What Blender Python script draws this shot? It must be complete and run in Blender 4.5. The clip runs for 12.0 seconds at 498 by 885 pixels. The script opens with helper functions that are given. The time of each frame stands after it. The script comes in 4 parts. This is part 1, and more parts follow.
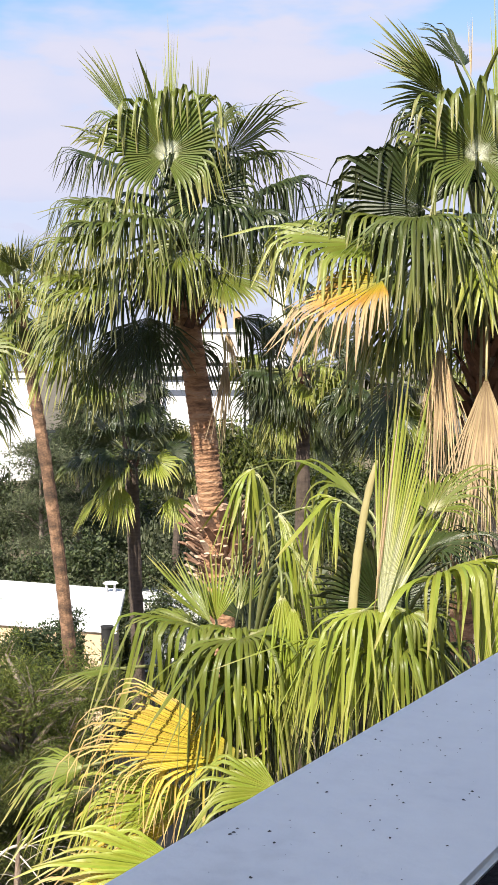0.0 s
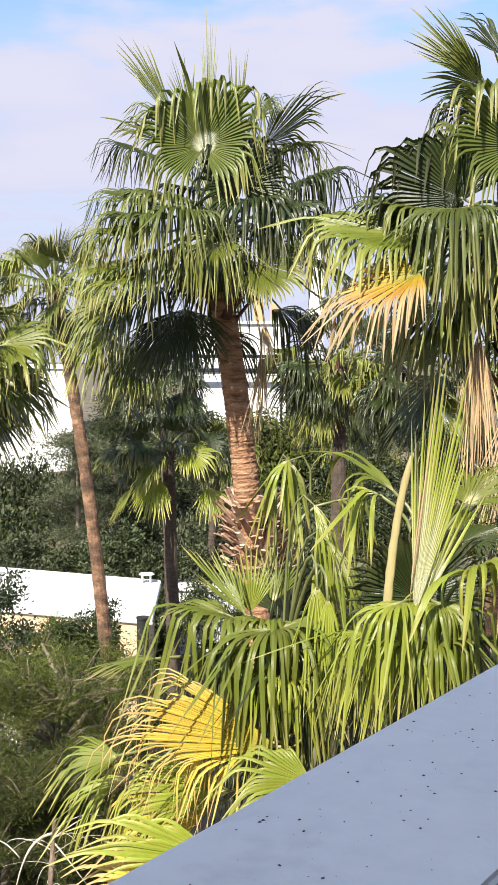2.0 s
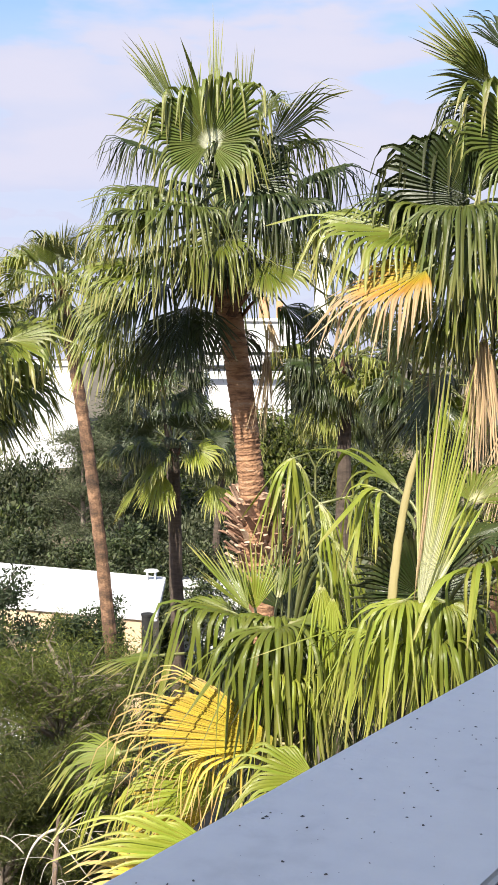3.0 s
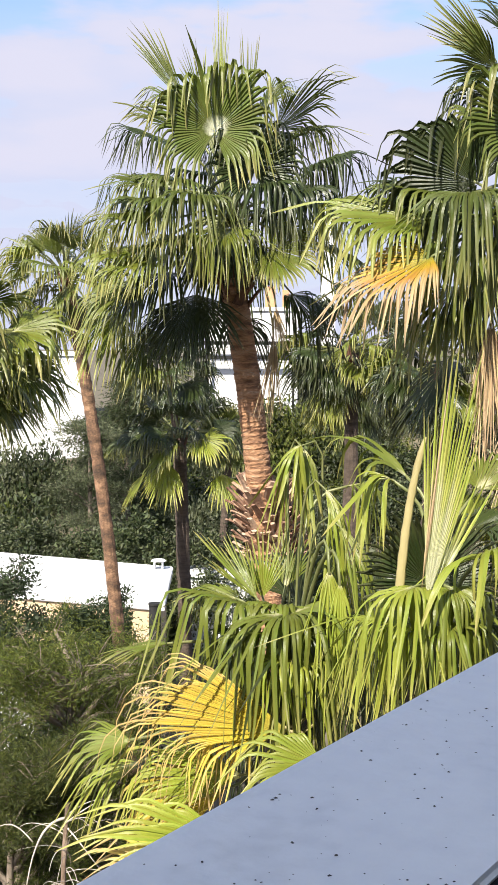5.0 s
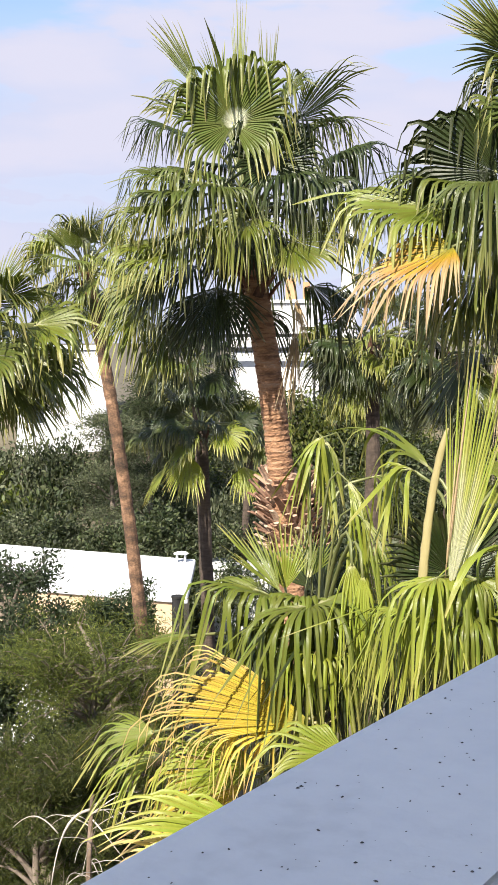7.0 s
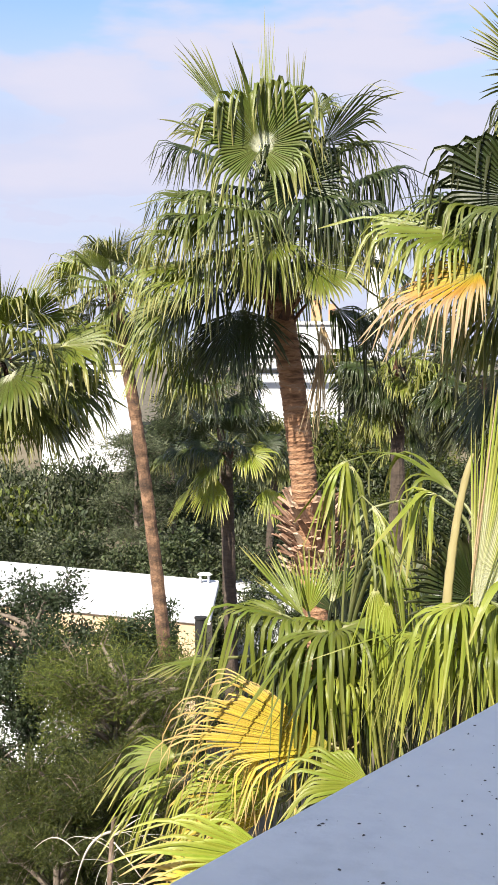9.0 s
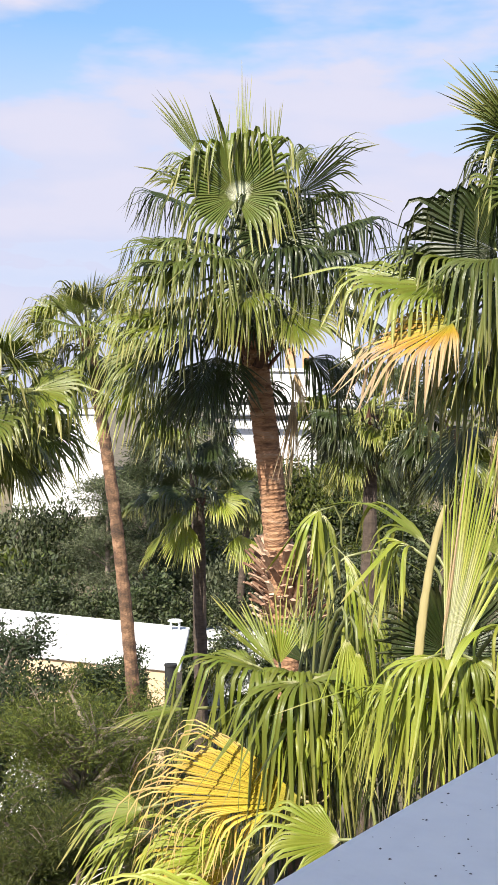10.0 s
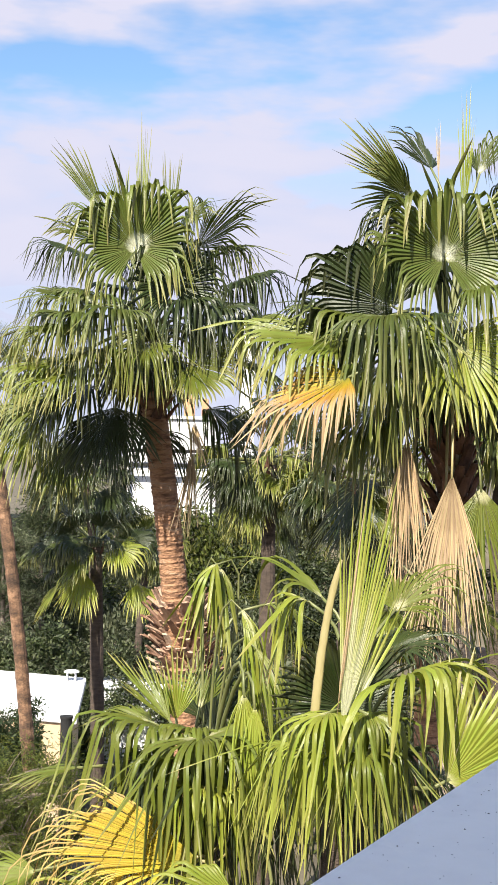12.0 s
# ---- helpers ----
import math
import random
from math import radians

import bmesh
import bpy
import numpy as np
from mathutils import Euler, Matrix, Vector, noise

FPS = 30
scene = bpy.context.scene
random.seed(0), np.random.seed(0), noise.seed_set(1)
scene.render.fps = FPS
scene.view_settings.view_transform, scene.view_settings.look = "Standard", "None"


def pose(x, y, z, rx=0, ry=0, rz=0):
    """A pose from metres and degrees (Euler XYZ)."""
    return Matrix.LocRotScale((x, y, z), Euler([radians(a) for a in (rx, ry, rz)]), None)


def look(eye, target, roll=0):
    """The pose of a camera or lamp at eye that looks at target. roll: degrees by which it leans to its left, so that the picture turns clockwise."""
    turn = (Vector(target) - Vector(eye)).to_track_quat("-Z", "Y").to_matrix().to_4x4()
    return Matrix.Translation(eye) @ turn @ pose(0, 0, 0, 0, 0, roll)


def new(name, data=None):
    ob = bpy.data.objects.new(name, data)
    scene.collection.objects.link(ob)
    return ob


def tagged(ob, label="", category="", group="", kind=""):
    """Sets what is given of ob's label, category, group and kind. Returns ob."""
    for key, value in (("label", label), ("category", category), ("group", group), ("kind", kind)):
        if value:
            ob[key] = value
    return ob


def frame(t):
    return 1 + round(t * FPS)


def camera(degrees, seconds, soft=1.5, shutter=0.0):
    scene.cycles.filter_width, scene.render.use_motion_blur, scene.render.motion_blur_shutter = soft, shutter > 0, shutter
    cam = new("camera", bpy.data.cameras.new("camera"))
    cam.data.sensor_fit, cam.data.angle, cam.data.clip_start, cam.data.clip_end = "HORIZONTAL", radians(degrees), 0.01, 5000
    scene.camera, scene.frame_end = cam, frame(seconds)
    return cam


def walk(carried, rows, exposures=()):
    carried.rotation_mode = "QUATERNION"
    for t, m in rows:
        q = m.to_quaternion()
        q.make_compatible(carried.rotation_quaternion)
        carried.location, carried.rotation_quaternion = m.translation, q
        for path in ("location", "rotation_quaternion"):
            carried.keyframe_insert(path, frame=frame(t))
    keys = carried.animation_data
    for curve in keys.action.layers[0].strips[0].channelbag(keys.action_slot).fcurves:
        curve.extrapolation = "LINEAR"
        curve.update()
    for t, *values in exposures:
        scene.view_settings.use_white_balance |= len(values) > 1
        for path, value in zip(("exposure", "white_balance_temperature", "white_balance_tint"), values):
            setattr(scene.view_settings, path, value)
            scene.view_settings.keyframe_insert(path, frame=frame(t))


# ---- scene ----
cam = camera(22.8, 12.0, soft=1.5)
PATH = [
    (0.0, -0.0000, -0.0000, 11.5000, 86.500, 0.000, 0.000),
    (0.5, 0.0013, 0.0015, 11.4976, 86.432, 0.055, 0.437),
    (1.0, 0.0067, 0.0058, 11.4953, 86.343, 0.100, 0.968),
    (1.5, 0.0015, -0.0022, 11.4947, 86.225, -0.060, 1.419),
    (2.0, 0.0045, 0.0053, 11.4943, 86.143, -0.243, 1.711),
    (2.5, 0.0058, 0.0089, 11.4917, 86.078, -0.368, 1.888),
    (3.0, 0.0050, 0.0025, 11.4945, 86.013, -0.430, 1.963),
    (5.0, 0.0037, 0.0180, 11.4811, 85.536, -0.174, 2.256),
    (5.5, 0.0058, 0.0148, 11.4841, 85.493, 0.053, 2.350),
    (6.0, 0.0094, 0.0109, 11.4799, 85.477, 0.204, 2.547),
    (6.5, 0.0090, 0.0099, 11.4857, 85.362, 0.327, 2.851),
    (7.0, 0.0021, 0.0127, 11.4793, 85.191, 0.298, 3.217),
    (9.0, 0.0028, 0.0108, 11.4944, 86.161, -0.064, 4.386),
    (9.5, 0.0042, 0.0368, 11.5115, 87.248, -0.357, 4.128),
    (10.0, 0.0016, 0.0395, 11.5083, 88.296, -0.808, 3.161),
    (10.5, 0.0056, 0.0366, 11.5043, 89.122, -1.237, 1.349),
    (11.0, 0.0115, 0.0343, 11.5390, 89.759, -1.621, -0.982),
    (11.5, 0.0212, 0.0647, 11.5476, 90.293, -1.591, -2.448),
    (12.0, 0.0108, 0.0506, 11.5491, 90.551, -1.063, -1.508),
]
walk(cam, [(t, pose(*row)) for t, *row in PATH], exposures=[(0.0, 1.15), (12.0, 1.15)])

# ---- daylight: sun high behind the terrace, thin broken cloud ----
SUN_EL, SUN_AZ = 43.0, -114.0      # azimuth in plan, 0 = +x, -90 = behind the camera
sun_way = Vector((math.cos(radians(SUN_EL)) * math.cos(radians(SUN_AZ)),
                  math.cos(radians(SUN_EL)) * math.sin(radians(SUN_AZ)), math.sin(radians(SUN_EL))))
sun = new("sun", bpy.data.lights.new("sun", "SUN"))
sun.data.energy, sun.data.angle, sun.data.color = 5.0, radians(0.5), (1.0, 0.93, 0.80)
sun.matrix_basis = look(sun_way * 60, (0, 0, 0))

world = bpy.data.worlds.new("sky")
scene.world = world
world.use_nodes = True
wn, wl = world.node_tree.nodes, world.node_tree.links
wn.clear()
w_out = wn.new("ShaderNodeOutputWorld")
w_bg = wn.new("ShaderNodeBackground")
w_sky = wn.new("ShaderNodeTexSky")
w_sky.sky_type, w_sky.sun_disc = "NISHITA", False
w_sky.sun_elevation, w_sky.sun_rotation = radians(SUN_EL), radians(90 - SUN_AZ)
w_co = wn.new("ShaderNodeTexCoord")
w_map = wn.new("ShaderNodeMapping")
w_map.inputs["Scale"].default_value = (3.0, 3.0, 10.0)
w_map.inputs["Location"].default_value = (0.35, 0.2, 0.55)
w_noise = wn.new("ShaderNodeTexNoise")
w_noise.inputs["Scale"].default_value = 1.6
w_noise.inputs["Detail"].default_value = 5.0
w_noise.inputs["Roughness"].default_value = 0.5
w_ramp = wn.new("ShaderNodeValToRGB")
w_ramp.color_ramp.elements[0].position, w_ramp.color_ramp.elements[1].position = 0.46, 0.60
w_mix = wn.new("ShaderNodeMix")
w_mix.data_type = "RGBA"
w_tone = wn.new("ShaderNodeValToRGB")
w_tone.color_ramp.elements[0].position, w_tone.color_ramp.elements[1].position = 0.38, 0.6
w_tone.color_ramp.elements[0].color, w_tone.color_ramp.elements[1].color = (0.69, 0.755, 1.0, 1), (0.82, 0.815, 0.99, 1)
w_lift = wn.new("ShaderNodeVectorMath")
w_lift.operation = "SCALE"
w_lift.inputs["Scale"].default_value = 9.2
wl.new(w_co.outputs["Generated"], w_map.inputs["Vector"])
wl.new(w_map.outputs["Vector"], w_noise.inputs["Vector"])
wl.new(w_noise.outputs["Fac"], w_ramp.inputs["Fac"])
wl.new(w_noise.outputs["Fac"], w_tone.inputs["Fac"])
wl.new(w_tone.outputs["Color"], w_lift.inputs[0])
wl.new(w_lift.outputs["Vector"], w_mix.inputs["B"])
w_sep = wn.new("ShaderNodeSeparateXYZ")
wl.new(w_co.outputs["Generated"], w_sep.inputs["Vector"])
w_low = wn.new("ShaderNodeMapRange")
w_low.inputs["From Min"].default_value, w_low.inputs["From Max"].default_value = 0.18, 0.29
w_low.inputs["To Min"].default_value, w_low.inputs["To Max"].default_value = 0.93, 0.0
wl.new(w_sep.outputs["Z"], w_low.inputs["Value"])
w_add = wn.new("ShaderNodeMath")
w_add.operation, w_add.use_clamp = "ADD", True
wl.new(w_low.outputs["Result"], w_add.inputs[0])
wl.new(w_ramp.outputs["Color"], w_add.inputs[1])
wl.new(w_add.outputs[0], w_mix.inputs["Factor"])
w_gain = wn.new("ShaderNodeHueSaturation")
w_gain.inputs["Value"].default_value, w_gain.inputs["Saturation"].default_value = 2.1, 1.15
wl.new(w_sky.outputs["Color"], w_gain.inputs["Color"])
wl.new(w_gain.outputs["Color"], w_mix.inputs["A"])
wl.new(w_mix.outputs["Result"], w_bg.inputs["Color"])
w_bg.inputs["Strength"].default_value = 0.0463
wl.new(w_bg.outputs["Background"], w_out.inputs["Surface"])

# ---- materials ----
def nodes_of(name):
    m = bpy.data.materials.new(name)
    m.use_nodes = True
    nt = m.node_tree
    nt.nodes.clear()
    return m, nt.nodes, nt.links


def ramp(n, stops):
    r = n.new("ShaderNodeValToRGB")
    e = r.color_ramp.elements
    while len(e) < len(stops):
        e.new(0.5)
    for k, (p, c) in enumerate(stops):
        e[k].position, e[k].color = p, (*c, 1)
    return r


def surface(name, stops, scale=8.0, rough=0.8, bump=0.3, bump_scale=40.0, metal=0.0, stretch=(1, 1, 1), random_by=0.0, spots=None, gloss=0.5):
    """A mottled opaque surface: colour by a broad and a fine noise, fine relief by a third."""
    m, n, l = nodes_of(name)
    out, bsdf = n.new("ShaderNodeOutputMaterial"), n.new("ShaderNodeBsdfPrincipled")
    co, mp = n.new("ShaderNodeTexCoord"), n.new("ShaderNodeMapping")
    mp.inputs["Scale"].default_value = stretch
    l.new(co.outputs["Object"], mp.inputs["Vector"])
    broad, fine, rel = (n.new("ShaderNodeTexNoise") for _ in range(3))
    for tex, s, d in ((broad, scale, 6.0), (fine, scale * 7, 3.0), (rel, bump_scale, 5.0)):
        tex.inputs["Scale"].default_value, tex.inputs["Detail"].default_value = s, d
        l.new(mp.outputs["Vector"], tex.inputs["Vector"])
    add = n.new("ShaderNodeMath")
    add.operation = "MULTIPLY_ADD"
    add.inputs[1].default_value = 0.4
    l.new(fine.outputs["Fac"], add.inputs[0])
    l.new(broad.outputs["Fac"], add.inputs[2])
    info = n.new("ShaderNodeObjectInfo")
    shift = n.new("ShaderNodeMath")
    shift.operation = "MULTIPLY_ADD"
    shift.inputs[1].default_value = random_by
    l.new(info.outputs["Random"], shift.inputs[0])
    l.new(add.outputs[0], shift.inputs[2])
    sub = n.new("ShaderNodeMath")
    sub.operation = "SUBTRACT"
    sub.inputs[1].default_value = 0.2 + random_by / 2
    l.new(shift.outputs[0], sub.inputs[0])
    r = ramp(n, stops)
    l.new(sub.outputs[0], r.inputs["Fac"])
    colour = r.outputs["Color"]
    if spots:
        vor = n.new("ShaderNodeTexVoronoi")
        vor.inputs["Scale"].default_value = spots[0]
        l.new(co.outputs["Object"], vor.inputs["Vector"])
        mask = ramp(n, [(spots[1], (1, 1, 1)), (spots[1] * 1.5, (0, 0, 0))])
        l.new(vor.outputs["Distance"], mask.inputs["Fac"])
        mx = n.new("ShaderNodeMix")
        mx.data_type = "RGBA"
        mx.inputs["B"].default_value = (*spots[2], 1)
        l.new(mask.outputs["Color"], mx.inputs["Factor"])
        l.new(colour, mx.inputs["A"])
        colour = mx.outputs["Result"]
    l.new(colour, bsdf.inputs["Base Color"])
    bp = n.new("ShaderNodeBump")
    bp.inputs["Strength"].default_value, bp.inputs["Distance"].default_value = bump, 0.02
    l.new(rel.outputs["Fac"], bp.inputs["Height"])
    l.new(bp.outputs["Normal"], bsdf.inputs["Normal"])
    bsdf.inputs["Roughness"].default_value, bsdf.inputs["Metallic"].default_value = rough, metal
    bsdf.inputs["Specular IOR Level"].default_value = gloss
    l.new(bsdf.outputs["BSDF"], out.inputs["Surface"])
    return m


def leaf_material(name, stops, through_colour, share=0.3, rough=0.38, vary=0.3):
    """A thin leaf: colour runs along the segment (v) and differs from segment to segment; some light passes through."""
    m, n, l = nodes_of(name)
    out, bsdf = n.new("ShaderNodeOutputMaterial"), n.new("ShaderNodeBsdfPrincipled")
    uv, sep = n.new("ShaderNodeUVMap"), n.new("ShaderNodeSeparateXYZ")
    uv.uv_map = "UVMap"
    l.new(uv.outputs["UV"], sep.inputs["Vector"])
    geo, info = n.new("ShaderNodeNewGeometry"), n.new("ShaderNodeObjectInfo")
    co = n.new("ShaderNodeTexCoord")
    tex = n.new("ShaderNodeTexNoise")
    tex.inputs["Scale"].default_value, tex.inputs["Detail"].default_value = 3.5, 4.0
    l.new(co.outputs["Object"], tex.inputs["Vector"])
    mot = n.new("ShaderNodeMath")
    mot.operation = "MULTIPLY_ADD"
    mot.inputs[1].default_value = 0.5
    l.new(tex.outputs["Fac"], mot.inputs[0])
    l.new(sep.outputs["Y"], mot.inputs[2])
    off = n.new("ShaderNodeMath")
    off.operation = "SUBTRACT"
    off.inputs[1].default_value = 0.25
    l.new(mot.outputs[0], off.inputs[0])
    r = ramp(n, stops)
    l.new(off.outputs[0], r.inputs["Fac"])
    val = n.new("ShaderNodeMath")
    val.operation = "MULTIPLY_ADD"
    val.inputs[1].default_value, val.inputs[2].default_value = vary, 1 - vary * 0.75
    l.new(geo.outputs["Random Per Island"], val.inputs[0])
    val2 = n.new("ShaderNodeMath")
    val2.operation = "MULTIPLY_ADD"
    val2.inputs[1].default_value, val2.inputs[2].default_value = vary, 1 - vary * 0.5
    l.new(info.outputs["Random"], val2.inputs[0])
    both = n.new("ShaderNodeMath")
    both.operation = "MULTIPLY"
    l.new(val.outputs[0], both.inputs[0])
    l.new(val2.outputs[0], both.inputs[1])
    hsv = n.new("ShaderNodeHueSaturation")
    hue = n.new("ShaderNodeMath")
    hue.operation = "MULTIPLY_ADD"
    hue.inputs[1].default_value, hue.inputs[2].default_value = 0.03, 0.485
    l.new(geo.outputs["Random Per Island"], hue.inputs[0])
    l.new(hue.outputs[0], hsv.inputs["Hue"])
    l.new(both.outputs[0], hsv.inputs["Value"])
    l.new(r.outputs["Color"], hsv.inputs["Color"])
    l.new(hsv.outputs["Color"], bsdf.inputs["Base Color"])
    bsdf.inputs["Roughness"].default_value, bsdf.inputs["Specular IOR Level"].default_value = rough, 0.42
    # fine parallel veins
    wav = n.new("ShaderNodeMath")
    wav.operation = "SINE"
    mul = n.new("ShaderNodeMath")
    mul.operation = "MULTIPLY"
    mul.inputs[1].default_value = 38.0
    l.new(sep.outputs["X"], mul.inputs[0])
    l.new(mul.outputs[0], wav.inputs[0])
    bp = n.new("ShaderNodeBump")
    bp.inputs["Strength"].default_value, bp.inputs["Distance"].default_value = 0.25, 0.002
    l.new(wav.outputs[0], bp.inputs["Height"])
    l.new(bp.outputs["Normal"], bsdf.inputs["Normal"])
    tr = n.new("ShaderNodeBsdfTranslucent")
    mixc = n.new("ShaderNodeMix")
    mixc.data_type, mixc.blend_type = "RGBA", "MULTIPLY"
    mixc.inputs["Factor"].default_value = 1.0
    mixc.inputs["B"].default_value = (*through_colour, 1)
    l.new(hsv.outputs["Color"], mixc.inputs["A"])
    l.new(mixc.outputs["Result"], tr.inputs["Color"])
    ms = n.new("ShaderNodeMixShader")
    ms.inputs["Fac"].default_value = share
    l.new(bsdf.outputs["BSDF"], ms.inputs[1])
    l.new(tr.outputs["BSDF"], ms.inputs[2])
    l.new(ms.outputs["Shader"], out.inputs["Surface"])
    return m


M_GREEN = leaf_material("palm_green", [(0.0, (0.52, 0.52, 0.40)), (0.11, (0.095, 0.112, 0.026)), (0.45, (0.072, 0.094, 0.016)), (0.7, (0.118, 0.136, 0.028)), (1.0, (0.250, 0.232, 0.080))], (1.7, 1.9, 0.5), 0.14, 0.38)
M_LIME = leaf_material("palm_lime", [(0.0, (0.50, 0.48, 0.26)), (0.07, (0.245, 0.270, 0.040)), (0.45, (0.200, 0.238, 0.026)), (0.75, (0.268, 0.288, 0.050)), (1.0, (0.36, 0.32, 0.11))], (1.6, 1.7, 0.4), 0.22, 0.38)
M_MID = leaf_material("palm_mid_green", [(0.0, (0.50, 0.48, 0.28)), (0.09, (0.150, 0.172, 0.030)), (0.45, (0.118, 0.146, 0.018)), (0.72, (0.165, 0.184, 0.032)), (1.0, (0.29, 0.265, 0.09))], (1.6, 1.7, 0.4), 0.2, 0.38)
M_DARK_SHADE = leaf_material("palm_dark_shade", [(0.0, (0.10, 0.11, 0.06)), (0.07, (0.036, 0.050, 0.014)), (0.6, (0.030, 0.044, 0.012)), (1.0, (0.066, 0.070, 0.028))], (1.4, 1.7, 0.5), 0.1, 0.34)
M_YELLOW = leaf_material("palm_yellow", [(0.0, (0.40, 0.37, 0.07)), (0.2, (0.53, 0.425, 0.045)), (0.5, (0.54, 0.41, 0.060)), (0.72, (0.53, 0.40, 0.14)), (1.0, (0.46, 0.34, 0.17))], (1.2, 1.0, 0.3), 0.25, 0.5)
M_ORANGE = leaf_material("palm_orange", [(0.0, (0.306, 0.289, 0.043)), (0.3, (0.425, 0.289, 0.021)), (0.5, (0.442, 0.255, 0.043)), (0.62, (0.408, 0.289, 0.136)), (1.0, (0.442, 0.340, 0.212))], (1.2, 1.0, 0.3), 0.25, 0.5)
M_DEAD = leaf_material("palm_dead", [(0.0, (0.28, 0.19, 0.10)), (0.3, (0.51, 0.37, 0.205)), (1.0, (0.58, 0.44, 0.275))], (1.0, 0.9, 0.6), 0.12, 0.7, 0.5)
M_SPEAR = leaf_material("palm_spear", [(0.0, (0.66, 0.66, 0.50)), (0.34, (0.62, 0.62, 0.38)), (0.52, (0.46, 0.48, 0.12)), (0.78, (0.30, 0.36, 0.05)), (1.0, (0.36, 0.33, 0.12))], (1.3, 1.3, 0.4), 0.3)
M_PETIOLE = surface("petiole_green", [(0.2, (0.096, 0.120, 0.036)), (0.8, (0.180, 0.180, 0.072))], 6, 0.45, 0.1)
M_PET_TAN = surface("petiole_tan", [(0.2, (0.221, 0.187, 0.076)), (0.8, (0.340, 0.289, 0.136))], 5, 0.5, 0.2, 30, stretch=(1, 1, 0.3))
M_TRUNK = surface("palm_bark", [(0.22, (0.06, 0.032, 0.02)), (0.42, (0.24, 0.125, 0.07)), (0.55, (0.40, 0.22, 0.12)), (0.68, (0.36, 0.23, 0.15)), (0.85, (0.58, 0.44, 0.33))], 4, 0.9, 0.9, 30, stretch=(1, 1, 6))
M_TRUNK_SLIM = surface("palm_bark_slim", [(0.28, (0.04, 0.026, 0.018)), (0.48, (0.13, 0.073, 0.043)), (0.64, (0.27, 0.155, 0.09)), (0.82, (0.36, 0.26, 0.18))], 3.4, 0.9, 0.9, 30, stretch=(1, 1, 1.6))
M_TRUNK_GREY = surface("palm_bark_grey", [(0.15, (0.16, 0.12, 0.09)), (0.5, (0.33, 0.27, 0.21)), (0.85, (0.46, 0.39, 0.31))], 4, 0.9, 0.9, 30, stretch=(1, 1, 3.5))
M_TRUNK_DARK = surface("palm_bark_dark", [(0.15, (0.03, 0.022, 0.018)), (0.8, (0.11, 0.08, 0.06))], 5, 0.95, 0.9, 30, stretch=(1, 1, 3.5))
M_BOOT = surface("leaf_base", [(0.15, (0.136, 0.064, 0.038)), (0.5, (0.340, 0.212, 0.145)), (0.85, (0.510, 0.391, 0.289))], 7, 0.8, 0.5, 40, random_by=0.5)
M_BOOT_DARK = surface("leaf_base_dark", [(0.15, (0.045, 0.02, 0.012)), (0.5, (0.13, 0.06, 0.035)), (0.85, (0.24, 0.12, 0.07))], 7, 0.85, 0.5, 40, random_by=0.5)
M_WHITE = surface("white_render", [(0.15, (0.58, 0.58, 0.60)), (0.6, (0.645, 0.645, 0.655))], 0.8, 0.8, 0.12, 12)
M_BEIGE = surface("beige_render", [(0.15, (0.484, 0.351, 0.218)), (0.7, (0.562, 0.421, 0.273))], 0.8, 0.85, 0.12, 12)
M_OCHRE = surface("brick_orange", [(0.2, (0.42, 0.20, 0.10)), (0.8, (0.55, 0.30, 0.17))], 3, 0.85, 0.3)
M_DARKMETAL = surface("dark_metal", [(0.2, (0.015, 0.015, 0.016)), (0.8, (0.03, 0.03, 0.03))], 5, 0.8, 0.1, gloss=0.2)
M_WHITEMETAL = surface("white_metal", [(0.2, (0.62, 0.63, 0.64)), (0.8, (0.75, 0.75, 0.76))], 5, 0.45, 0.05)
M_GLASS = surface("window_glass", [(0.2, (0.02, 0.025, 0.03)), (0.8, (0.04, 0.05, 0.055))], 1, 0.08, 0.0)
M_PARAPET = surface("painted_parapet", [(0.2, (0.68, 0.69, 0.68)), (0.42, (0.83, 0.84, 0.83)), (0.6, (0.87, 0.88, 0.86)), (0.85, (0.90, 0.91, 0.89))], 4.0, 0.55, 0.25, 18)
M_MEMBRANE = surface("black_membrane", [(0.2, (0.006, 0.006, 0.007)), (0.8, (0.014, 0.014, 0.015))], 30, 0.85, 0.6, 80, gloss=0.08)
M_SPECK = surface("grit", [(0.2, (0.045, 0.040, 0.037)), (0.8, (0.16, 0.15, 0.14))], 90, 0.9, 0.2)
M_SOIL = surface("soil", [(0.15, (0.048, 0.040, 0.028)), (0.5, (0.104, 0.088, 0.060)), (0.85, (0.176, 0.152, 0.104))], 0.35, 0.95, 0.8, 3)
M_PAVING = surface("pale_paving", [(0.15, (0.60, 0.58, 0.55)), (0.7, (0.72, 0.70, 0.67))], 0.7, 0.85, 0.2, 8)
M_WOOD = surface("twig_bark", [(0.2, (0.10, 0.075, 0.055)), (0.8, (0.26, 0.21, 0.17))], 8, 0.9, 0.6, 30)
M_TWIG_PALE = surface("dry_twig", [(0.2, (0.34, 0.29, 0.25)), (0.8, (0.55, 0.50, 0.45))], 8, 0.9, 0.3, 30)
M_BARK_OLD = surface("old_bark", [(0.2, (0.05, 0.034, 0.025)), (0.55, (0.17, 0.12, 0.085)), (0.85, (0.34, 0.27, 0.21))], 10, 0.9, 1.0, 25, stretch=(1, 1, 0.4))
M_ROOFTILE = surface("far_roof", [(0.2, (0.30, 0.20, 0.15)), (0.8, (0.45, 0.34, 0.27))], 1, 0.9, 0.1)


